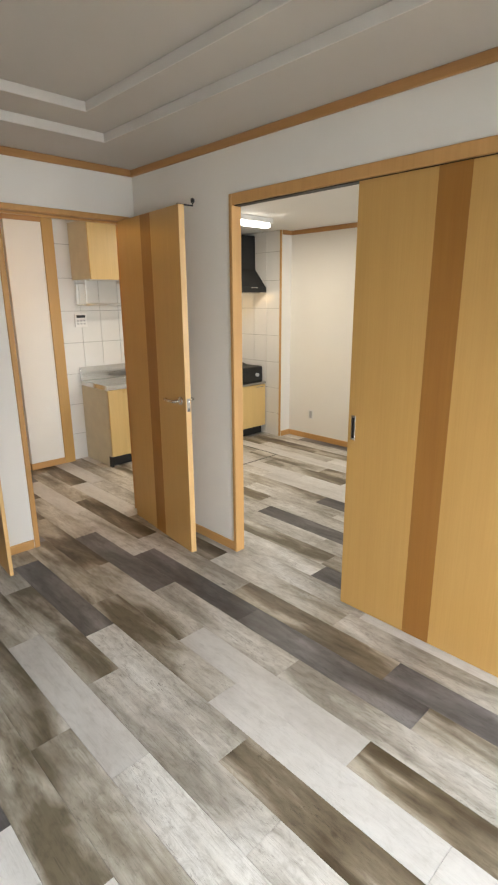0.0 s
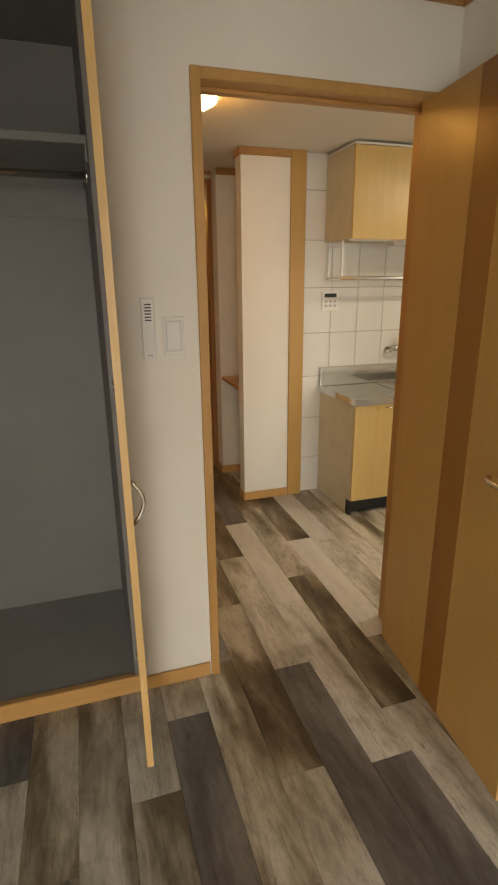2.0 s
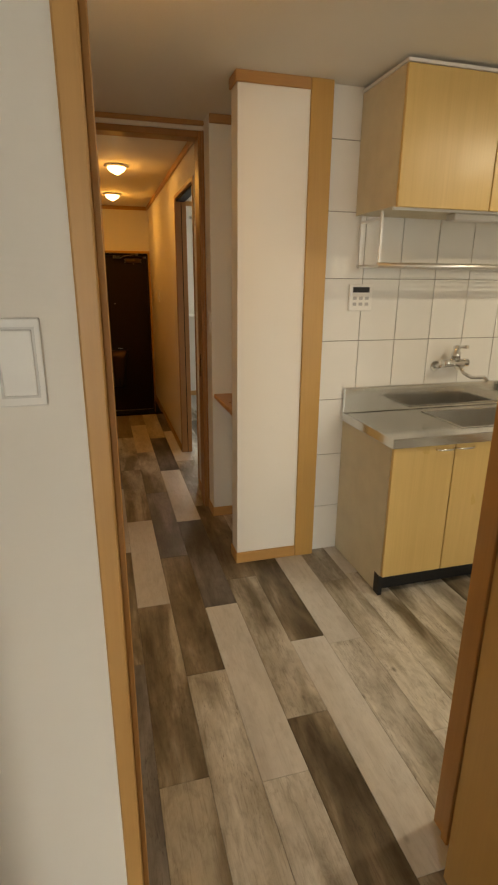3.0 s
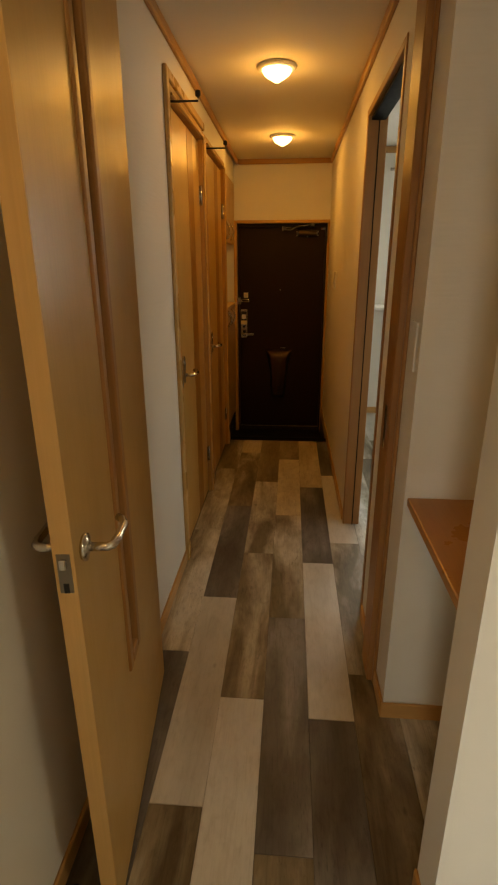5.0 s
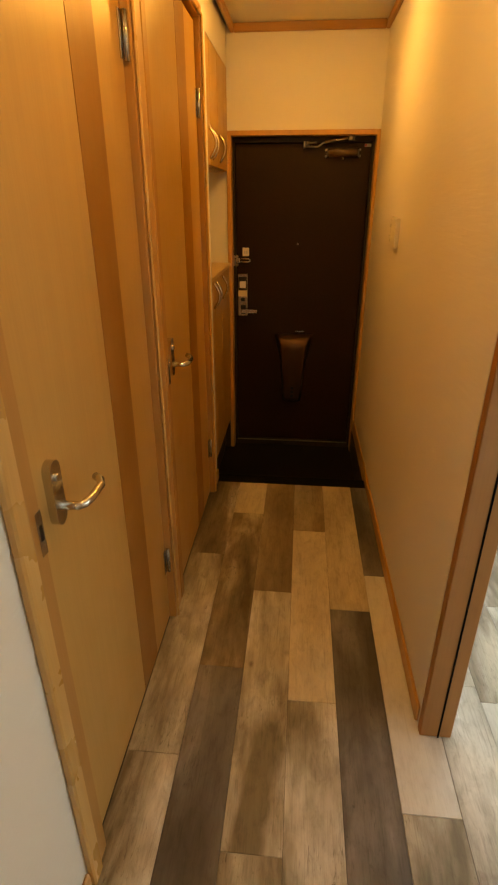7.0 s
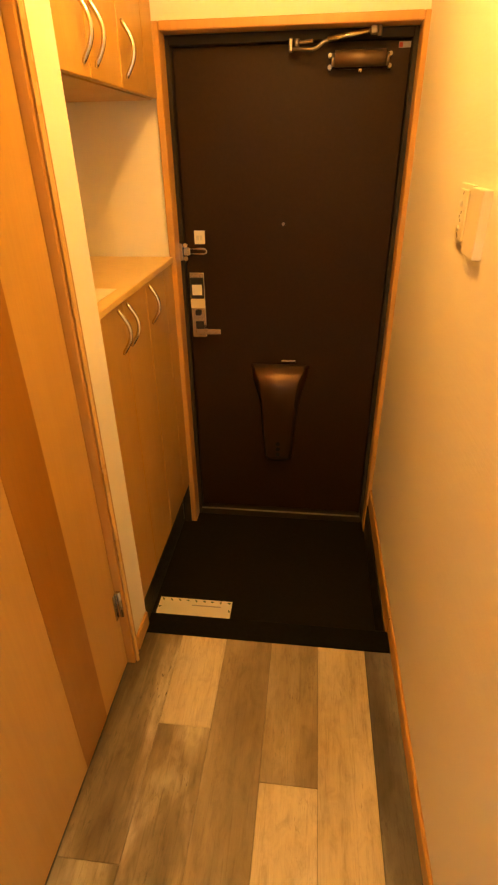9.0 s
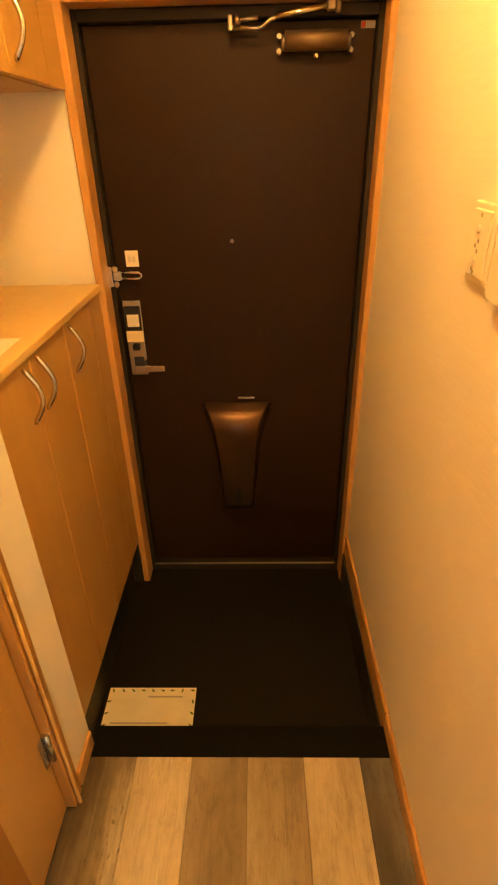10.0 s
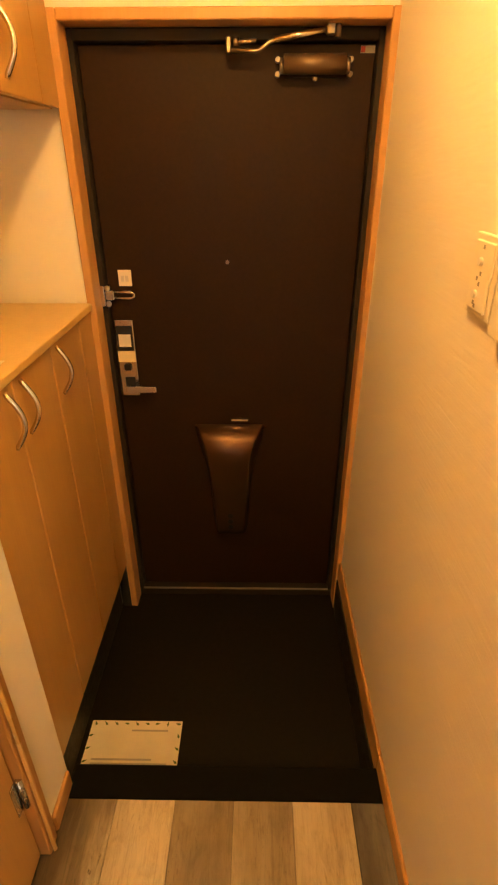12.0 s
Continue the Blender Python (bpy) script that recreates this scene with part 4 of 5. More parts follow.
sc = thing("stove_cabinet", "low maple-front stove cabinet on black plinth", "kitchen cabinet")
part("body", boxes((3.46, XE - 0.02, 4.135, YT - 0.01, 0.10, 0.605)), KITCHEN_SIDE, sc)
part("plinth", boxes((3.47, XE - 0.03, 4.18, 4.195, 0.0, 0.10), (3.47, XE - 0.03, 4.195, YT - 0.01, 0.0, 0.099)), BLACK, sc, "black recessed plinth")
part("steel_top", boxes((3.455, XE - 0.015, 4.110, YT - 0.010, 0.607, 0.632), bevel=0.003), STEEL, sc, "steel top sheet")
for a, b in ((3.463, 3.857), (3.861, XE - 0.023)):
    dr = part("cabinet_door", boxes((a, b, 4.116, 4.134, 0.105, 0.602), bevel=0.0025), KITCHEN_DOOR, sc)
    part("handle", tube([(b - 0.15, 4.116, 0.58), (b - 0.145, 4.103, 0.58), (b - 0.055, 4.103, 0.58), (b - 0.05, 4.116, 0.58)], 0.0045, 8), SATIN, dr)
gs = thing("gas_stove", "black two-burner gas stove", "gas stove")
part("body", boxes((3.62, 4.24, 4.145, 4.60, 0.634, 0.815), bevel=0.012, seg=2), BLACK, gs)
part("grill_door", boxes((3.78, 4.06, 4.133, 4.145, 0.66, 0.75), bevel=0.004), BLACK, gs)
for x in (3.66, 4.14):
    part("knob", tube([(x, 4.145, 0.72), (x, 4.12, 0.72)], 0.021, 16), GREY_PLASTIC, gs)
for x in (3.745, 4.055):
    b = bmesh.new()
    for k in range(6):
        a = k * math.pi / 3
        tube([(x + 0.035 * math.cos(a), 4.38 + 0.035 * math.sin(a), 0.837), (x + 0.095 * math.cos(a), 4.38 + 0.095 * math.sin(a), 0.841), (x + 0.105 * math.cos(a), 4.38 + 0.105 * math.sin(a), 0.817)], 0.0045, 6, b)
    part("pan_support", b, BLACK, gs)
    part("burner", lathe([(0.045, 0), (0.045, 0.012), (0.03, 0.018), (0.01, 0.018)], 20, (x, 4.38, 0.815)), SATIN, gs)
hd = thing("range_hood", "black sloped range hood over the stove", "range hood")
part("canopy", prism([(YT - 0.008, 1.65), (4.125, 1.65), (4.115, 1.71), (4.28, 1.90), (4.285, CB - 0.03), (YT - 0.008, CB - 0.03)], 3.58, 4.255, "x"), BLACK, hd)
part("front_lip", boxes((3.575, 4.26, 4.105, 4.128, 1.647, 1.71), bevel=0.003), BLACK, hd)
part("filter", boxes((3.62, 4.21, 4.16, 4.68, 1.636, 1.65)), SATIN, hd)
part("maker_plate", boxes((4.02, 4.12, 4.102, 4.105, 1.692, 1.702)), SATIN, hd)
part("hood_bulb", lathe([(0.012, 0), (0.022, -0.02), (0.02, -0.035), (0.005, -0.042)], 16, (3.85, 4.5, 1.637)), HOOD_GLOW, hd)

# floor hatch
hatch = thing("floor_hatch", "floor hatch with thin dark metal edge", "floor hatch", kind="structure")
for b in ((3.09, 3.69, 3.380, 3.392, 0.0005, 0.002), (3.09, 3.69, 3.968, 3.980, 0.0005, 0.002), (3.09, 3.102, 3.392, 3.968, 0.0005, 0.002), (3.678, 3.69, 3.392, 3.968, 0.0005, 0.002)):
    part("edge_strip", boxes(b), ALU, hatch)

# ---- niche shelf ----
sh = tagged(part("niche_shelf", prism([(XR + 0.008, 4.805), (1.90, 4.805), (1.90, 5.30), (XR + 0.008, 5.30)], 0.780, 0.806, "z"), SHELF_WOOD), "orange-brown wooden shelf board in the niche", "shelf")
bv = sh.modifiers.new("bevel", 'BEVEL')
bv.width, bv.segments = 0.004, 2
ds = thing("door_catch", "small dark door catch on the floor by the wall", "door stop")
part("base", lathe([(0.022, 0), (0.022, 0.005), (0.012, 0.008), (0.010, 0.03), (0.014, 0.034), (0.014, 0.046), (0.006, 0.05)], 18, (0.838, 4.70, 0.0)), BLACK, ds)
part("hook", tube([(0.845, 4.70, 0.038), (0.875, 4.70, 0.045), (0.882, 4.70, 0.034)], 0.005, 8), SATIN, ds)

# ---- entrance ----
ed = thing("door_entrance", "dark brown steel entrance door, closed", "entrance door", kind="structure")
part("frame", boxes((0.790, 0.822, 9.052, 9.12, -0.19, 1.774), (1.618, 1.650, 9.052, 9.12, -0.19, 1.774), (0.822, 1.618, 9.052, 9.12, 1.746, 1.774), bevel=0.002), FRAME_GREY, ed, "charcoal steel door frame")
part("leaf", boxes((0.824, 1.616, 9.078, 9.118, -0.150, 1.744), bevel=0.003), DOOR_BROWN, ed)
DF = 9.078
# Unseen box behind the leaf, added to keep sky light out of the gaps.
part("outer_face", boxes((0.792, 1.648, 9.1205, 9.19, -0.29, 1.784)), FRAME_GREY, ed)
part("peephole", tube([(1.212, DF, 1.192), (1.212, DF - 0.004, 1.192)], 0.006, 18), DARK_METAL, ed, "small chrome peephole")
lk = part("lock_plate", boxes((0.832, 0.896, DF - 0.016, DF, 0.742, 1.012), bevel=0.004, seg=2), SATIN, ed, "tall satin electronic lock plate")
part("keypad", boxes((0.837, 0.891, DF - 0.019, DF - 0.016, 0.908, 0.992), bevel=0.002), BLACK, lk, "black keypad panel")
part("screen", boxes((0.844, 0.884, DF - 0.0205, DF - 0.019, 0.922, 0.964)), PLASTIC, lk, "pale display")
part("label_strip", boxes((0.835, 0.893, DF - 0.0185, DF - 0.016, 0.868, 0.905)), YELLOW_LABEL, lk, "yellowed paper label")
part("thumb_turn", boxes((0.852, 0.876, DF - 0.026, DF - 0.016, 0.838, 0.860), bevel=0.003), BLACK, lk)
part("lever_well", boxes((0.850, 0.884, DF - 0.018, DF - 0.016, 0.755, 0.812), bevel=0.001), BLACK, lk)
part("lever", boxes((0.856, 0.962, DF - 0.052, DF - 0.036, 0.766, 0.790), (0.856, 0.874, DF - 0.038, DF - 0.014, 0.764, 0.785), bevel=0.004, seg=2), SATIN, lk, "flat satin lever")
gd = part("door_guard", tube([(0.845, DF - 0.018, 1.103), (0.905, DF - 0.022, 1.103), (0.912, DF - 0.022, 1.097), (0.912, DF - 0.022, 1.090), (0.905, DF - 0.022, 1.084), (0.845, DF - 0.018, 1.084)], 0.0045, 8), CHROME, ed, "chrome swing bar guard")
part("guard_base", boxes((0.806, 0.820, 9.042, 9.052, 1.06, 1.125), bevel=0.002), CHROME, gd)
part("guard_pivot", boxes((0.820, 0.848, DF - 0.03, DF - 0.012, 1.078, 1.109), bevel=0.003), CHROME, gd)
for z in (1.068, 1.117):
    part("guard_knob", tube([(0.830, DF - 0.010, z), (0.830, DF - 0.034, z)], 0.009, 14), CHROME, gd)
st = part("sticker", boxes((0.862, 0.904, DF - 0.001, DF, 1.118, 1.168)), PAPER, ed, "small white notice sticker")
for k in range(2):
    part("print_line", boxes((0.870 + 0.014 * k, 0.880 + 0.014 * k, DF - 0.0014, DF - 0.001, 1.132, 1.150)), PALE_GREY, st)
# closer
dc = part("door_closer", tube([(1.372, DF - 0.036, 1.694), (1.535, DF - 0.036, 1.694)], 0.023, 20), CLOSER, ed, "bronze cylinder door closer")
part("closer_cap", tube([(1.362, DF - 0.036, 1.690), (1.372, DF - 0.036, 1.690)], 0.018, 16), DARK_METAL, dc)
part("closer_cap", tube([(1.535, DF - 0.036, 1.690), (1.545, DF - 0.036, 1.690)], 0.018, 16), DARK_METAL, dc)
part("closer_plate", boxes((1.378, 1.53, DF - 0.014, DF, 1.668, 1.712), bevel=0.002), DOOR_BROWN, dc)
for x in (1.357, 1.550):
    for z in (1.674, 1.706):
        part("closer_lug", tube([(x, DF, z), (x, DF - 0.026, z)], 0.0065, 12), DARK_METAL, dc)
part("closer_screw", tube([(1.455, DF - 0.04, 1.667), (1.455, DF - 0.04, 1.655)], 0.008, 12), SATIN, dc)
part("closer_arm", tube([(1.232, DF - 0.052, 1.722), (1.30, DF - 0.056, 1.719), (1.312, DF - 0.057, 1.722), (1.335, DF - 0.058, 1.738), (1.36, DF - 0.058, 1.742)], 0.0055, 8), DARK_METAL, dc, "bent steel link of the closer")
part("closer_rod", tube([(1.240, DF - 0.050, 1.737), (1.30, DF - 0.054, 1.741)], 0.005, 8), DARK_METAL, dc)
part("closer_sleeve", tube([(1.345, DF - 0.058, 1.742), (1.485, DF - 0.055, 1.763)], 0.0075, 10), SATIN, dc, "bright steel sleeve of the closer arm")
part("arm_bracket", boxes((1.222, 1.236, DF - 0.058, DF - 0.03, 1.714, 1.750), bevel=0.003), DARK_METAL, dc)
part("arm_joint", tube([(1.248, DF - 0.05, 1.728), (1.248, DF - 0.05, 1.748)], 0.009, 12), DARK_METAL, dc)
part("arm_shoe", boxes((1.478, 1.500, DF - 0.066, DF - 0.044, 1.751, 1.775), bevel=0.003), DARK_METAL, dc)
part("arm_pivot", tube([(1.507, DF - 0.055, 1.748), (1.507, DF - 0.055, 1.785)], 0.0075, 12), DARK_METAL, dc)
tag = part("warning_tag", boxes((1.576, 1.614, DF - 0.0015, DF - 0.0003, 1.722, 1.738)), GREY_PLASTIC, ed, "small grey and red warning tag")
part("red_mark", boxes((1.577, 1.588, DF - 0.0021, DF - 0.0015, 1.7235, 1.7365)), RED, tag)
# mail cover: a hood that narrows downwards
bm = bmesh.new()
rows_m = [(0.646, 0.124, 0.118, 0.006), (0.640, 0.126, 0.112, 0.036), (0.628, 0.126, 0.103, 0.062), (0.610, 0.124, 0.092, 0.082), (0.592, 0.121, 0.085, 0.093),
          (0.572, 0.116, 0.080, 0.098), (0.54, 0.106, 0.076, 0.097), (0.49, 0.092, 0.072, 0.094), (0.42, 0.082, 0.068, 0.088), (0.31, 0.074, 0.061, 0.074), (0.215, 0.067, 0.055, 0.060), (0.185, 0.063, 0.050, 0.048), (0.174, 0.058, 0.044, 0.010)]
prev = None
for z, wb, wf, d in rows_m:
    half = [(wb, 0.0), (wb * 0.97, d * 0.18), (wf + (wb - wf) * 0.45, d * 0.45), (wf + (wb - wf) * 0.12, d * 0.80), (wf * 0.99, d * 0.95), (wf * 0.92, d)]
    prof = [(-u, v) for u, v in half] + half[::-1]
    cur = [bm.verts.new((1.208 + u, DF - v, z - 0.022)) for u, v in prof]
    if prev:
        for i in range(len(cur) - 1):
            f = bm.faces.new((prev[i], prev[i + 1], cur[i + 1], cur[i]))
            f.smooth = True
    else:
        bm.faces.new(cur)
    prev = cur
bm.faces.new(prev[::-1])
arc = [(1.208 + sx * (0.098 + 0.032 * math.cos(u)), 0.205 + 0.032 * math.sin(u)) for sx, us in ((1, (4.712, 5.2, 5.7, 6.283)), (-1, (6.283, 5.7, 5.2, 4.712))) for u in us]
outline = arc[:4] + [(1.338, 0.615), (1.078, 0.615)] + arc[4:]
part("mail_back_plate", prism(outline, DF - 0.012, DF - 0.0002, "y"), DOOR_BROWN, ed, "dark rounded back plate of the mail slot")
mb = part("mail_cover", bm, BRONZE, ed, "bronze mail slot cover narrowing downwards")
for k in range(3):
    part("cover_hole", tube([(1.208, DF - 0.058 - 0.0044 * k, 0.203 + 0.030 * k), (1.208, DF - 0.0645 - 0.0044 * k, 0.203 + 0.030 * k)], 0.010, 12), BLACK, mb)
part("maker_plate", boxes((1.215, 1.275, DF - 0.008, DF, 0.640, 0.647)), SATIN, mb)

# ---- shoe cabinets ----
def shoe_cabinet(name, label, z0, z1, handle_z, top):
    d = thing(name, label, "shoe cabinet", group="shoe cabinets")
    part("body", boxes((0.42, 0.768, 8.172, 8.972, z0, z1)), MAPLE, d)
    edges = [8.174, 8.390, 8.622, 8.856]
    for i in range(3):
        a, b = edges[i] + 0.002, edges[i + 1] - 0.002
        dr = part("cabinet_door", boxes((0.7695, 0.788, a, b, z0 + 0.003, z1 - 0.002), bevel=0.002), MAPLE, d)
        y = b - 0.038 if i == 0 else a + 0.036
        arc = [(0.788 + 0.030 * math.sin(math.pi * k / 12), y, handle_z - 0.065 + 0.13 * k / 12) for k in range(13)]
        part("handle", tube(arc, 0.0058, 10), SATIN, dr, "curved satin pull handle")
    part("end_strip", boxes((0.7695, 0.788, 8.856, 8.972, z0 + 0.003, z1 - 0.002)), MAPLE, d)
    if top:
        part("worktop", boxes((0.42, 0.798, 8.167, 8.972, z1, z1 + 0.022), bevel=0.004, seg=2), KITCHEN_DOOR, d, "maple counter top")
        part("plinth", boxes((0.42, 0.745, 8.214, 8.972, -0.19, z0)), BLACK_MATT, d, "black recessed plinth")
    return d


shoe_cabinet("shoe_cabinet_low", "maple shoe cabinet with counter top by the entrance", 0.045, 1.066, 0.985, True)
shoe_cabinet("shoe_cabinet_high", "maple wall-hung shoe cabinet above the counter", 1.590, 2.098, 1.685, False)
setting("wall_soffit_cabinet", boxes((0.42, 0.787, 8.172, 8.972, 2.0995, CB)), WALL_B, "cream papered soffit above the wall cabinet", "wall")
trim("baseboard_recess_black", [(0.745, 0.780, 8.974, 8.990, -0.19, 0.06)], BLACK_MATT, "black skirting strip beside the shoe cabinet", 0.002)
setting("wall_recess_back", boxes((0.40, 0.42, 8.16, 8.99, -0.19, CB)), WALL_B, "cream papered back of the cabinet recess", "wall")
setting("wall_recess_near", boxes((0.40, 0.74, 8.06, 8.165, -0.19, CB)), WALL_B, "cream papered side of the cabinet recess", "wall")
pp = tagged(part("counter_sheet", boxes((0.60, 0.76, 8.23, 8.44, 1.0885, 1.0895)), PAPER), "white paper sheet on the cabinet counter", "paper")

# notice on the entry floor
nt_ = thing("floor_notice", "cream notice sheet with a green leaf border on the entry floor", "paper sheet")
part("sheet", boxes((0.762, 1.064, 8.25, 8.462, -0.190, -0.1885)), PAPER, nt_)
rnd = random.Random(5)
for k in range(26):
    if k < 9:
        x, y = 0.775 + 0.0345 * k, 8.452
    elif k < 18:
        x, y = 0.775 + 0.0345 * (k - 9), 8.262
    else:
        x, y = (0.770 if k % 2 else 1.056), 8.285 + 0.042 * ((k - 18) // 2)
    a = rnd.uniform(0, 3.1)
    b = prism([(-0.009, 0), (-0.003, 0.004), (0.009, 0), (-0.003, -0.004)], 0, 0.0004, "z")
    bmesh.ops.rotate(b, verts=b.verts[:], cent=(0, 0, 0), matrix=Matrix.Rotation(a, 3, 'Z'))
    bmesh.ops.translate(b, verts=b.verts[:], vec=(x, y, -0.1885))
    part("printed_leaf", b, LEAF_INK, nt_)
for y, a, b in ((8.425, 0.90, 1.02), (8.33, 0.79, 0.98), (8.316, 0.79, 1.03), (8.302, 0.79, 1.01), (8.288, 0.79, 1.02)):
    part("print_line", boxes((a, b, y, y + 0.006, -0.1885, -0.1881)), GREY_PLASTIC, nt_)

# ---- windows ----
def window(name, label, axis_y, x0, x1, z0, z1, frame_mat, mull):
    d = thing(name, label, "window", kind="structure")
    w = 0.045
    fr = part("window_frame", boxes((x0, x0 + w, axis_y, axis_y + 0.07, z0, z1), (x1 - w, x1, axis_y, axis_y + 0.07, z0, z1), (x0 + w, x1 - w, axis_y, axis_y + 0.07, z0, z0 + w), (x0 + w, x1 - w, axis_y, axis_y + 0.07, z1 - w, z1), *[(m - 0.025, m + 0.025, axis_y + 0.01, axis_y + 0.06, z0 + w, z1 - w) for m in mull], bevel=0.002), frame_mat, d)
    cuts = [x0 + w, *mull, x1 - w]
    for a, b in zip(cuts, cuts[1:]):
        p = part("pane", boxes((a, b, axis_y + 0.032, axis_y + 0.037, z0 + w, z1 - w)), PANE, d)
        p.visible_shadow = False
    return d


wb = window("window_side_room", "bright window with dark aluminium frame", 9.085, 2.27, 3.75, 1.075, 2.10, ALU, [3.01])
part("window_lining", boxes((2.25, 2.27, 9.04, 9.15, 1.06, 2.12), (3.75, 3.77, 9.04, 9.15, 1.06, 2.12), (2.27, 3.75, 9.04, 9.15, 2.10, 2.12), bevel=0.002), BOARD, wb, "white window lining")
part("window_sill", boxes((XR + 0.08, 4.5, 8.70, 9.085, 1.035, 1.062), bevel=0.004, seg=2), BOARD, wb, "deep white window ledge")
cr = thing("curtain_rail", "pale metal curtain rail above the window", "curtain rail")
part("rail", tube([(2.15, 9.02, 2.20), (3.85, 9.02, 2.20)], 0.012, 12), SATIN, cr)
for x in (2.2, 3.0, 3.8):
    part("bracket", boxes((x, x + 0.02, 9.02, 9.06, 2.19, 2.215), bevel=0.002), SATIN, cr)
gr = thing("window_grille", "pale vertical bar grille outside the window", "window grille")
for k in range(17):
    x = 2.22 + 0.1 * k
    part("bar", boxes((x, x + 0.012, 9.34, 9.352, 0.98, 1.62), bevel=0.002), PALE_BAR, gr)
part("rail", boxes((2.15, 3.90, 9.352, 9.362, 0.98, 1.01), (2.15, 3.90, 9.352, 9.362, 1.59, 1.62)), PALE_BAR, gr)
for x in (2.16, 3.86):
    part("wall_arm", boxes((x, x + 0.03, 9.2, 9.352, 0.985, 1.005)), PALE_BAR, gr)
window("window_bedroom", "tall balcony window in white light", S0 - 0.09, -0.80, 0.50, 0.05, 2.05, ALU, [-0.15])
# Unseen window, added to frame the east fill light.
weast = window("added_window_side_room_east", "bright side window with dark aluminium frame", 0.0, -0.9, 0.9, 0.6, 2.1, ALU, [0.0])
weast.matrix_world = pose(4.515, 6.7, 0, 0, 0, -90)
window("window_kitchen", "tall balcony window in white light", S0 - 0.09, 2.4, 4.0, 0.05, 2.05, ALU, [3.2])
tagged(part("backdrop", boxes((1.0, 5.0, 10.2, 10.25, -0.3, 3.6)), SKY_SHEET), "bright white daylight outside the window", "backdrop", kind="structure")
setting("ground", boxes((-60, 60, -60, 60, -0.45, -0.40)), CONCRETE, "pale concrete ground outside", "ground")

# ---- tiles ----
TW, TH = 0.2055, 0.3015
tile_wall = setting("tiled_wall", boxes((2.08, XE, YT, YT + 0.006, 0.0, CB)), GROUT, "grey grout bed of white wall tiles", "wall")
tile_wall_e = setting("tiled_wall_east", boxes((XE - 0.006, XE - 0.0005, 3.905, YT, 0.0, CB)), GROUT, "grey grout bed of white wall tiles", "wall")
cache = {}


def tile_mesh(w, h, axis):
    key = (round(w, 4), round(h, 4), axis)
    if key not in cache:
        b = boxes((0, w, -0.006, 0, 0, h) if axis == "x" else (-0.006, 0, 0, w, 0, h), bevel=0.0012)
        me = bpy.data.meshes.new("tile")
        b.to_mesh(me)
        b.free()
        me.materials.append(TILE_WHITE)
        cache[key] = me
    return cache[key]


zs = [0.0] + [0.2665 + TH * k for k in range(7)] + [CB]
xs = [2.08] + [2.298 + TW * k for k in range(10)] + [XE - 0.006]
ys = [3.905, 4.11, 4.315, 4.52, YT]
for z0, z1 in zip(zs, zs[1:]):
    if z1 - z0 < 0.02:
        continue
    for a, b in zip(xs, xs[1:]):
        if b - a > 0.02:
            o = new("tile", tile_mesh(b - a - 0.003, z1 - z0 - 0.003, "x"))
            o.location, o.parent = (a + 0.0015, YT + 0.001, z0 + 0.0015), tile_wall
    for a, b in zip(ys, ys[1:]):
        o = new("tile", tile_mesh(b - a - 0.003, z1 - z0 - 0.003, "y"))
        o.location, o.parent = (XE - 0.005, a + 0.0015, z0 + 0.0015), tile_wall_e

# ---- floor planks ----
floor = setting("floor", boxes((W0 - 0.1, XK + 0.1, S0 - 0.12, YA + 0.11, -0.06, -0.004), (XW - 0.06, XK + 0.1, YA + 0.11, 8.122, -0.06, -0.004), (XR, 4.6, 8.122, 9.2, -0.06, -0.004), (XK + 0.1, 4.6, 5.3, 8.122, -0.06, -0.004)), SLAB, "vinyl plank floor in weathered grey and brown wood print", "floor")
PW, PL = 0.1524, 0.946
JOINTS = {
    -8: [1.66, 2.62], -7: [1.245, 2.19], -6: [1.835, 2.785], -5: [1.475, 2.44], -4: [1.17, 2.12], -3: [0.67, 1.64, 2.60],
    -2: [0.97, 1.95, 2.875, 3.75, 4.63, 5.555, 6.53, 7.465], -1: [1.21, 2.18, 3.11, 4.03, 4.95, 5.91, 6.85, 7.81],
    0: [0.645, 1.61, 2.54, 3.48, 4.41, 5.34, 6.30, 7.24], 1: [1.12, 2.06, 3.0, 3.92, 4.84, 5.785, 6.74, 7.68],
    2: [0.57, 1.53, 2.50, 3.42, 4.335, 5.27, 6.225, 7.16, 8.13], 3: [0.79, 1.75, 2.69, 3.625, 4.54, 5.48, 6.43, 7.375],
    4: [1.17], 5: [6.79, 7.735], 6: [4.395],
}
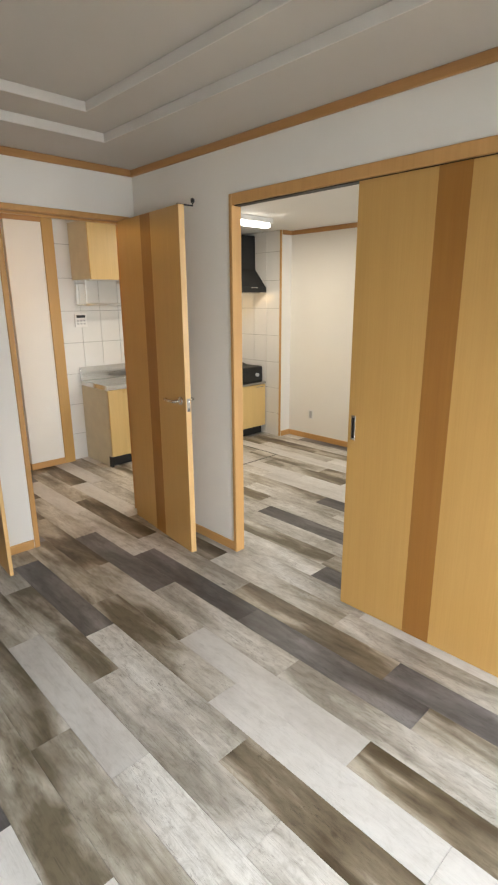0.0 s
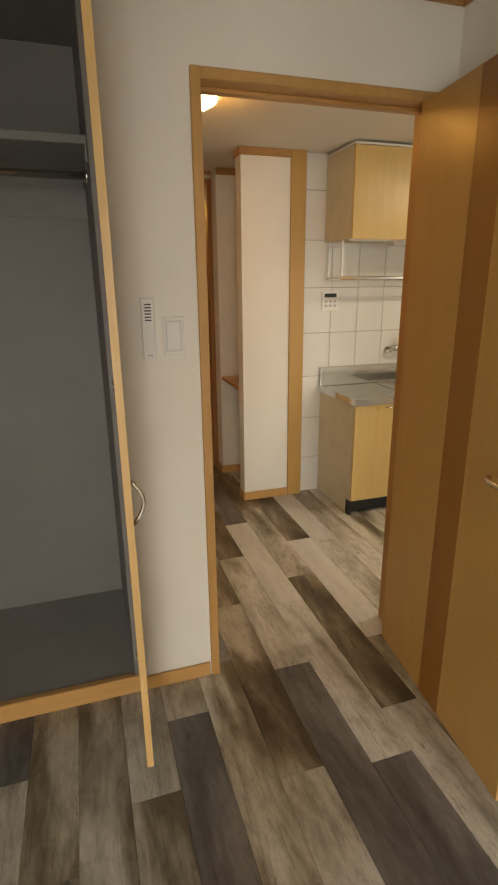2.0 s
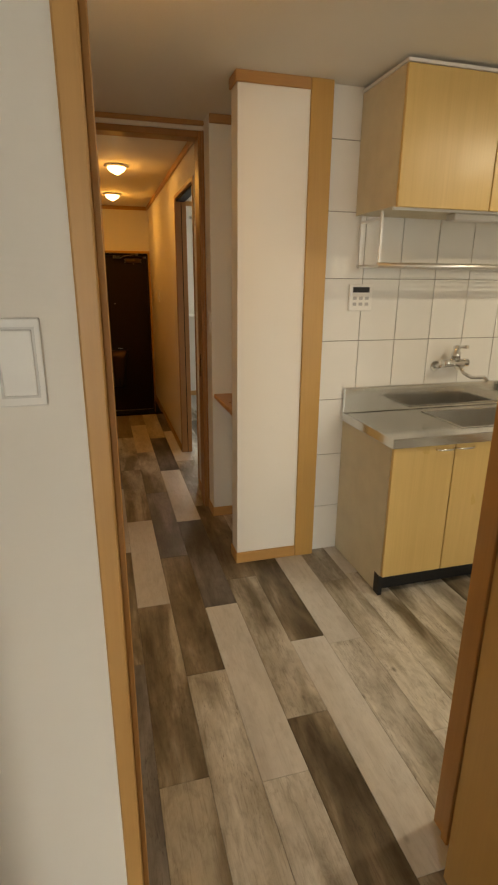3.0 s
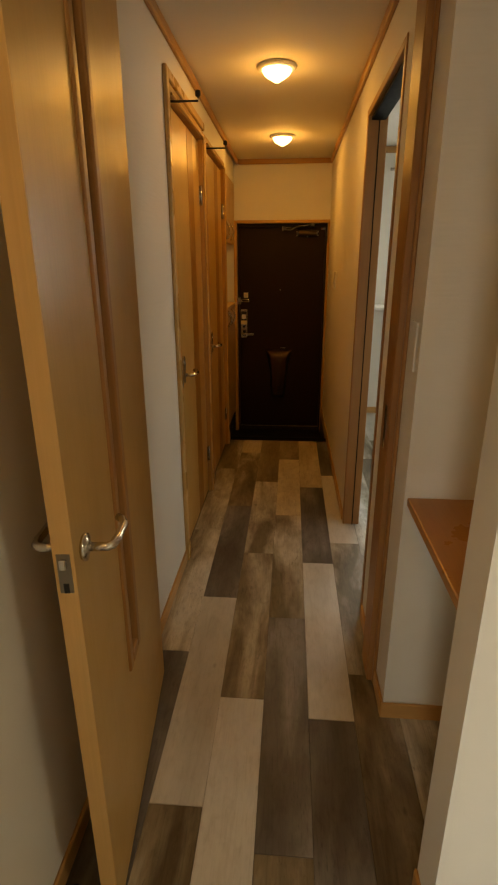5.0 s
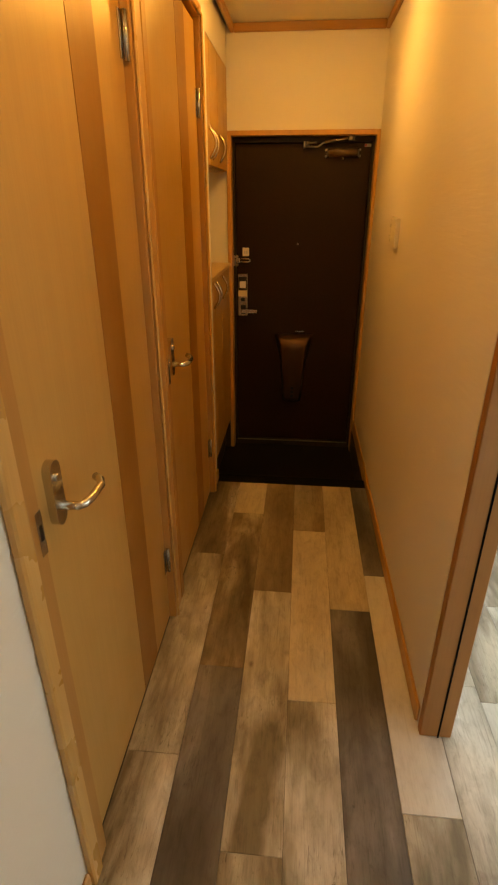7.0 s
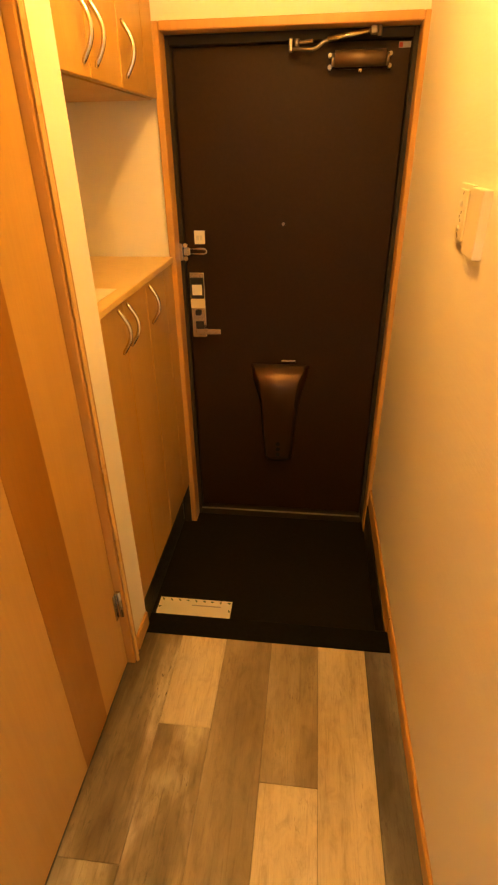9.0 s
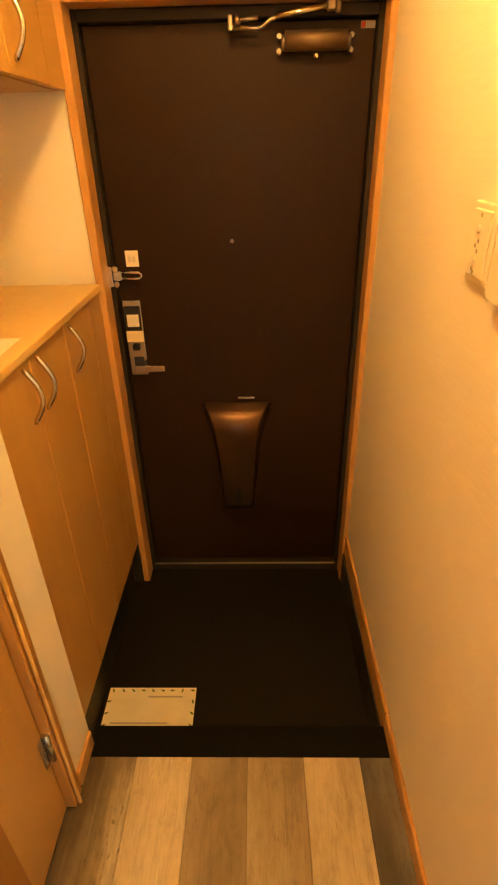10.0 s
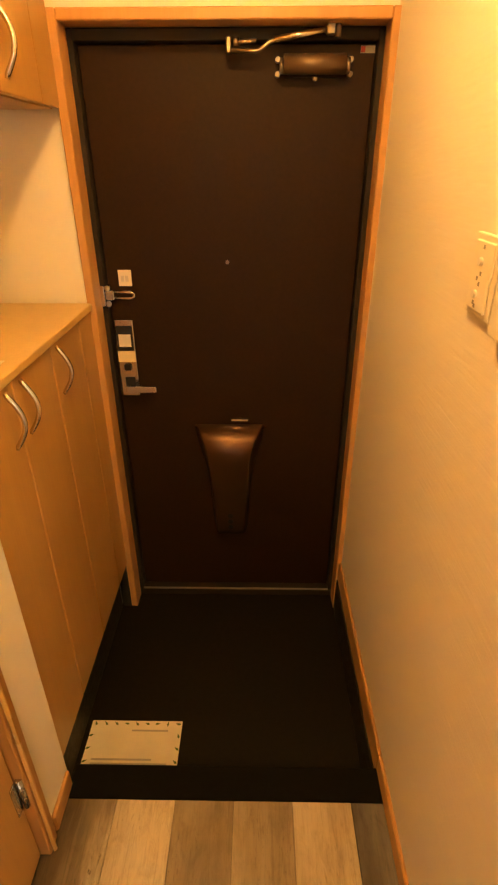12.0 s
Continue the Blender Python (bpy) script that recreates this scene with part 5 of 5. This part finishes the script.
TONES = {
    -8: {1.2: "M", 2.0: "M", 3.0: "D"}, -7: {0.8: "L", 1.7: "D", 2.6: "D"}, -6: {1.5: "M", 2.3: "M", 3.0: "D"},
    -5: {1.0: "M", 2.0: "M", 2.9: "B"}, -4: {0.5: "P", 1.5: "L", 2.6: "M"}, -3: {0.3: "P", 1.0: "P", 2.0: "M", 2.9: "P"},
    -2: {0.5: "B", 1.5: "P", 2.5: "D", 3.0: "M", 4.2: "D", 5.0: "D", 6.0: "M", 7.0: "M", 7.9: "B"},
    -1: {0.7: "L", 1.7: "M", 2.6: "M", 3.5: "D", 4.5: "B", 5.4: "L", 6.4: "D", 7.3: "B", 8.0: "Y"},
    0: {0.2: "B", 1.1: "L", 2.0: "M", 3.0: "B", 3.9: "B", 4.9: "L", 5.8: "B", 6.8: "M", 7.7: "T"},
    1: {0.7: "P", 1.6: "P", 2.5: "D", 3.4: "M", 4.3: "B", 5.3: "D", 6.2: "M", 7.2: "Y", 7.9: "T"},
    2: {0.2: "M", 1.0: "D", 2.0: "D", 2.9: "P", 3.9: "L", 4.8: "D", 5.7: "L", 6.7: "D", 7.6: "Y"},
    3: {0.4: "D", 1.2: "B", 2.2: "P", 3.1: "B", 4.1: "M", 5.0: "B", 6.0: "M", 6.9: "L", 7.8: "D"},
    4: {0.7: "P", 1.6: "M", 2.6: "B", 3.6: "L", 4.5: "B"},
}
rnd = random.Random(11)
plank_cache = {}


def plank_mesh(w, l, tone):
    key = (round(w, 3), round(l, 3), tone)
    if key not in plank_cache:
        g, e = 0.0005, 0.0012
        vs = [(g, g, -0.004), (w - g, g, -0.004), (w - g, l - g, -0.004), (g, l - g, -0.004)]
        vs += [(x, y, -0.0008) for x, y, _ in vs[:4]]
        vs += [(g + e, g + e, 0), (w - g - e, g + e, 0), (w - g - e, l - g - e, 0), (g + e, l - g - e, 0)]
        fs = [(a + i, a + (i + 1) % 4, b + (i + 1) % 4, b + i) for a, b in ((0, 4), (4, 8)) for i in range(4)] + [(8, 9, 10, 11)]
        me = bpy.data.meshes.new("plank")
        me.from_pydata(vs, [], fs)
        me.materials.append(PLANKS[tone])
        plank_cache[key] = me
    return plank_cache[key]


for k in range(-14, 23):
    xa = 1.10 + PW * k
    js = list(JOINTS.get(k, [0.3 + rnd.uniform(0, 0.9)]))
    while js[0] > S0:
        js.insert(0, js[0] - PL)
    while js[-1] < 9.2:
        js.append(js[-1] + PL)
    end = 8.122 if xa < XR - 0.02 else 9.06
    for a, b in zip(js, js[1:]):
        lo, hi = max(a, S0), min(b, end)
        if k < -2:
            hi = min(hi, YA + 0.02)
        if hi - lo < 0.004 or (k < -2 and lo > YA) or (xa > XK and hi < 5.3):
            continue
        want = TONES.get(k, {})
        tone = next((v for y, v in want.items() if a < y < b), None) or rnd.choice("LPMBDPM")
        o = new("plank", plank_mesh(PW, hi - lo, tone))
        o.location, o.parent = (xa, lo, 0.0), floor
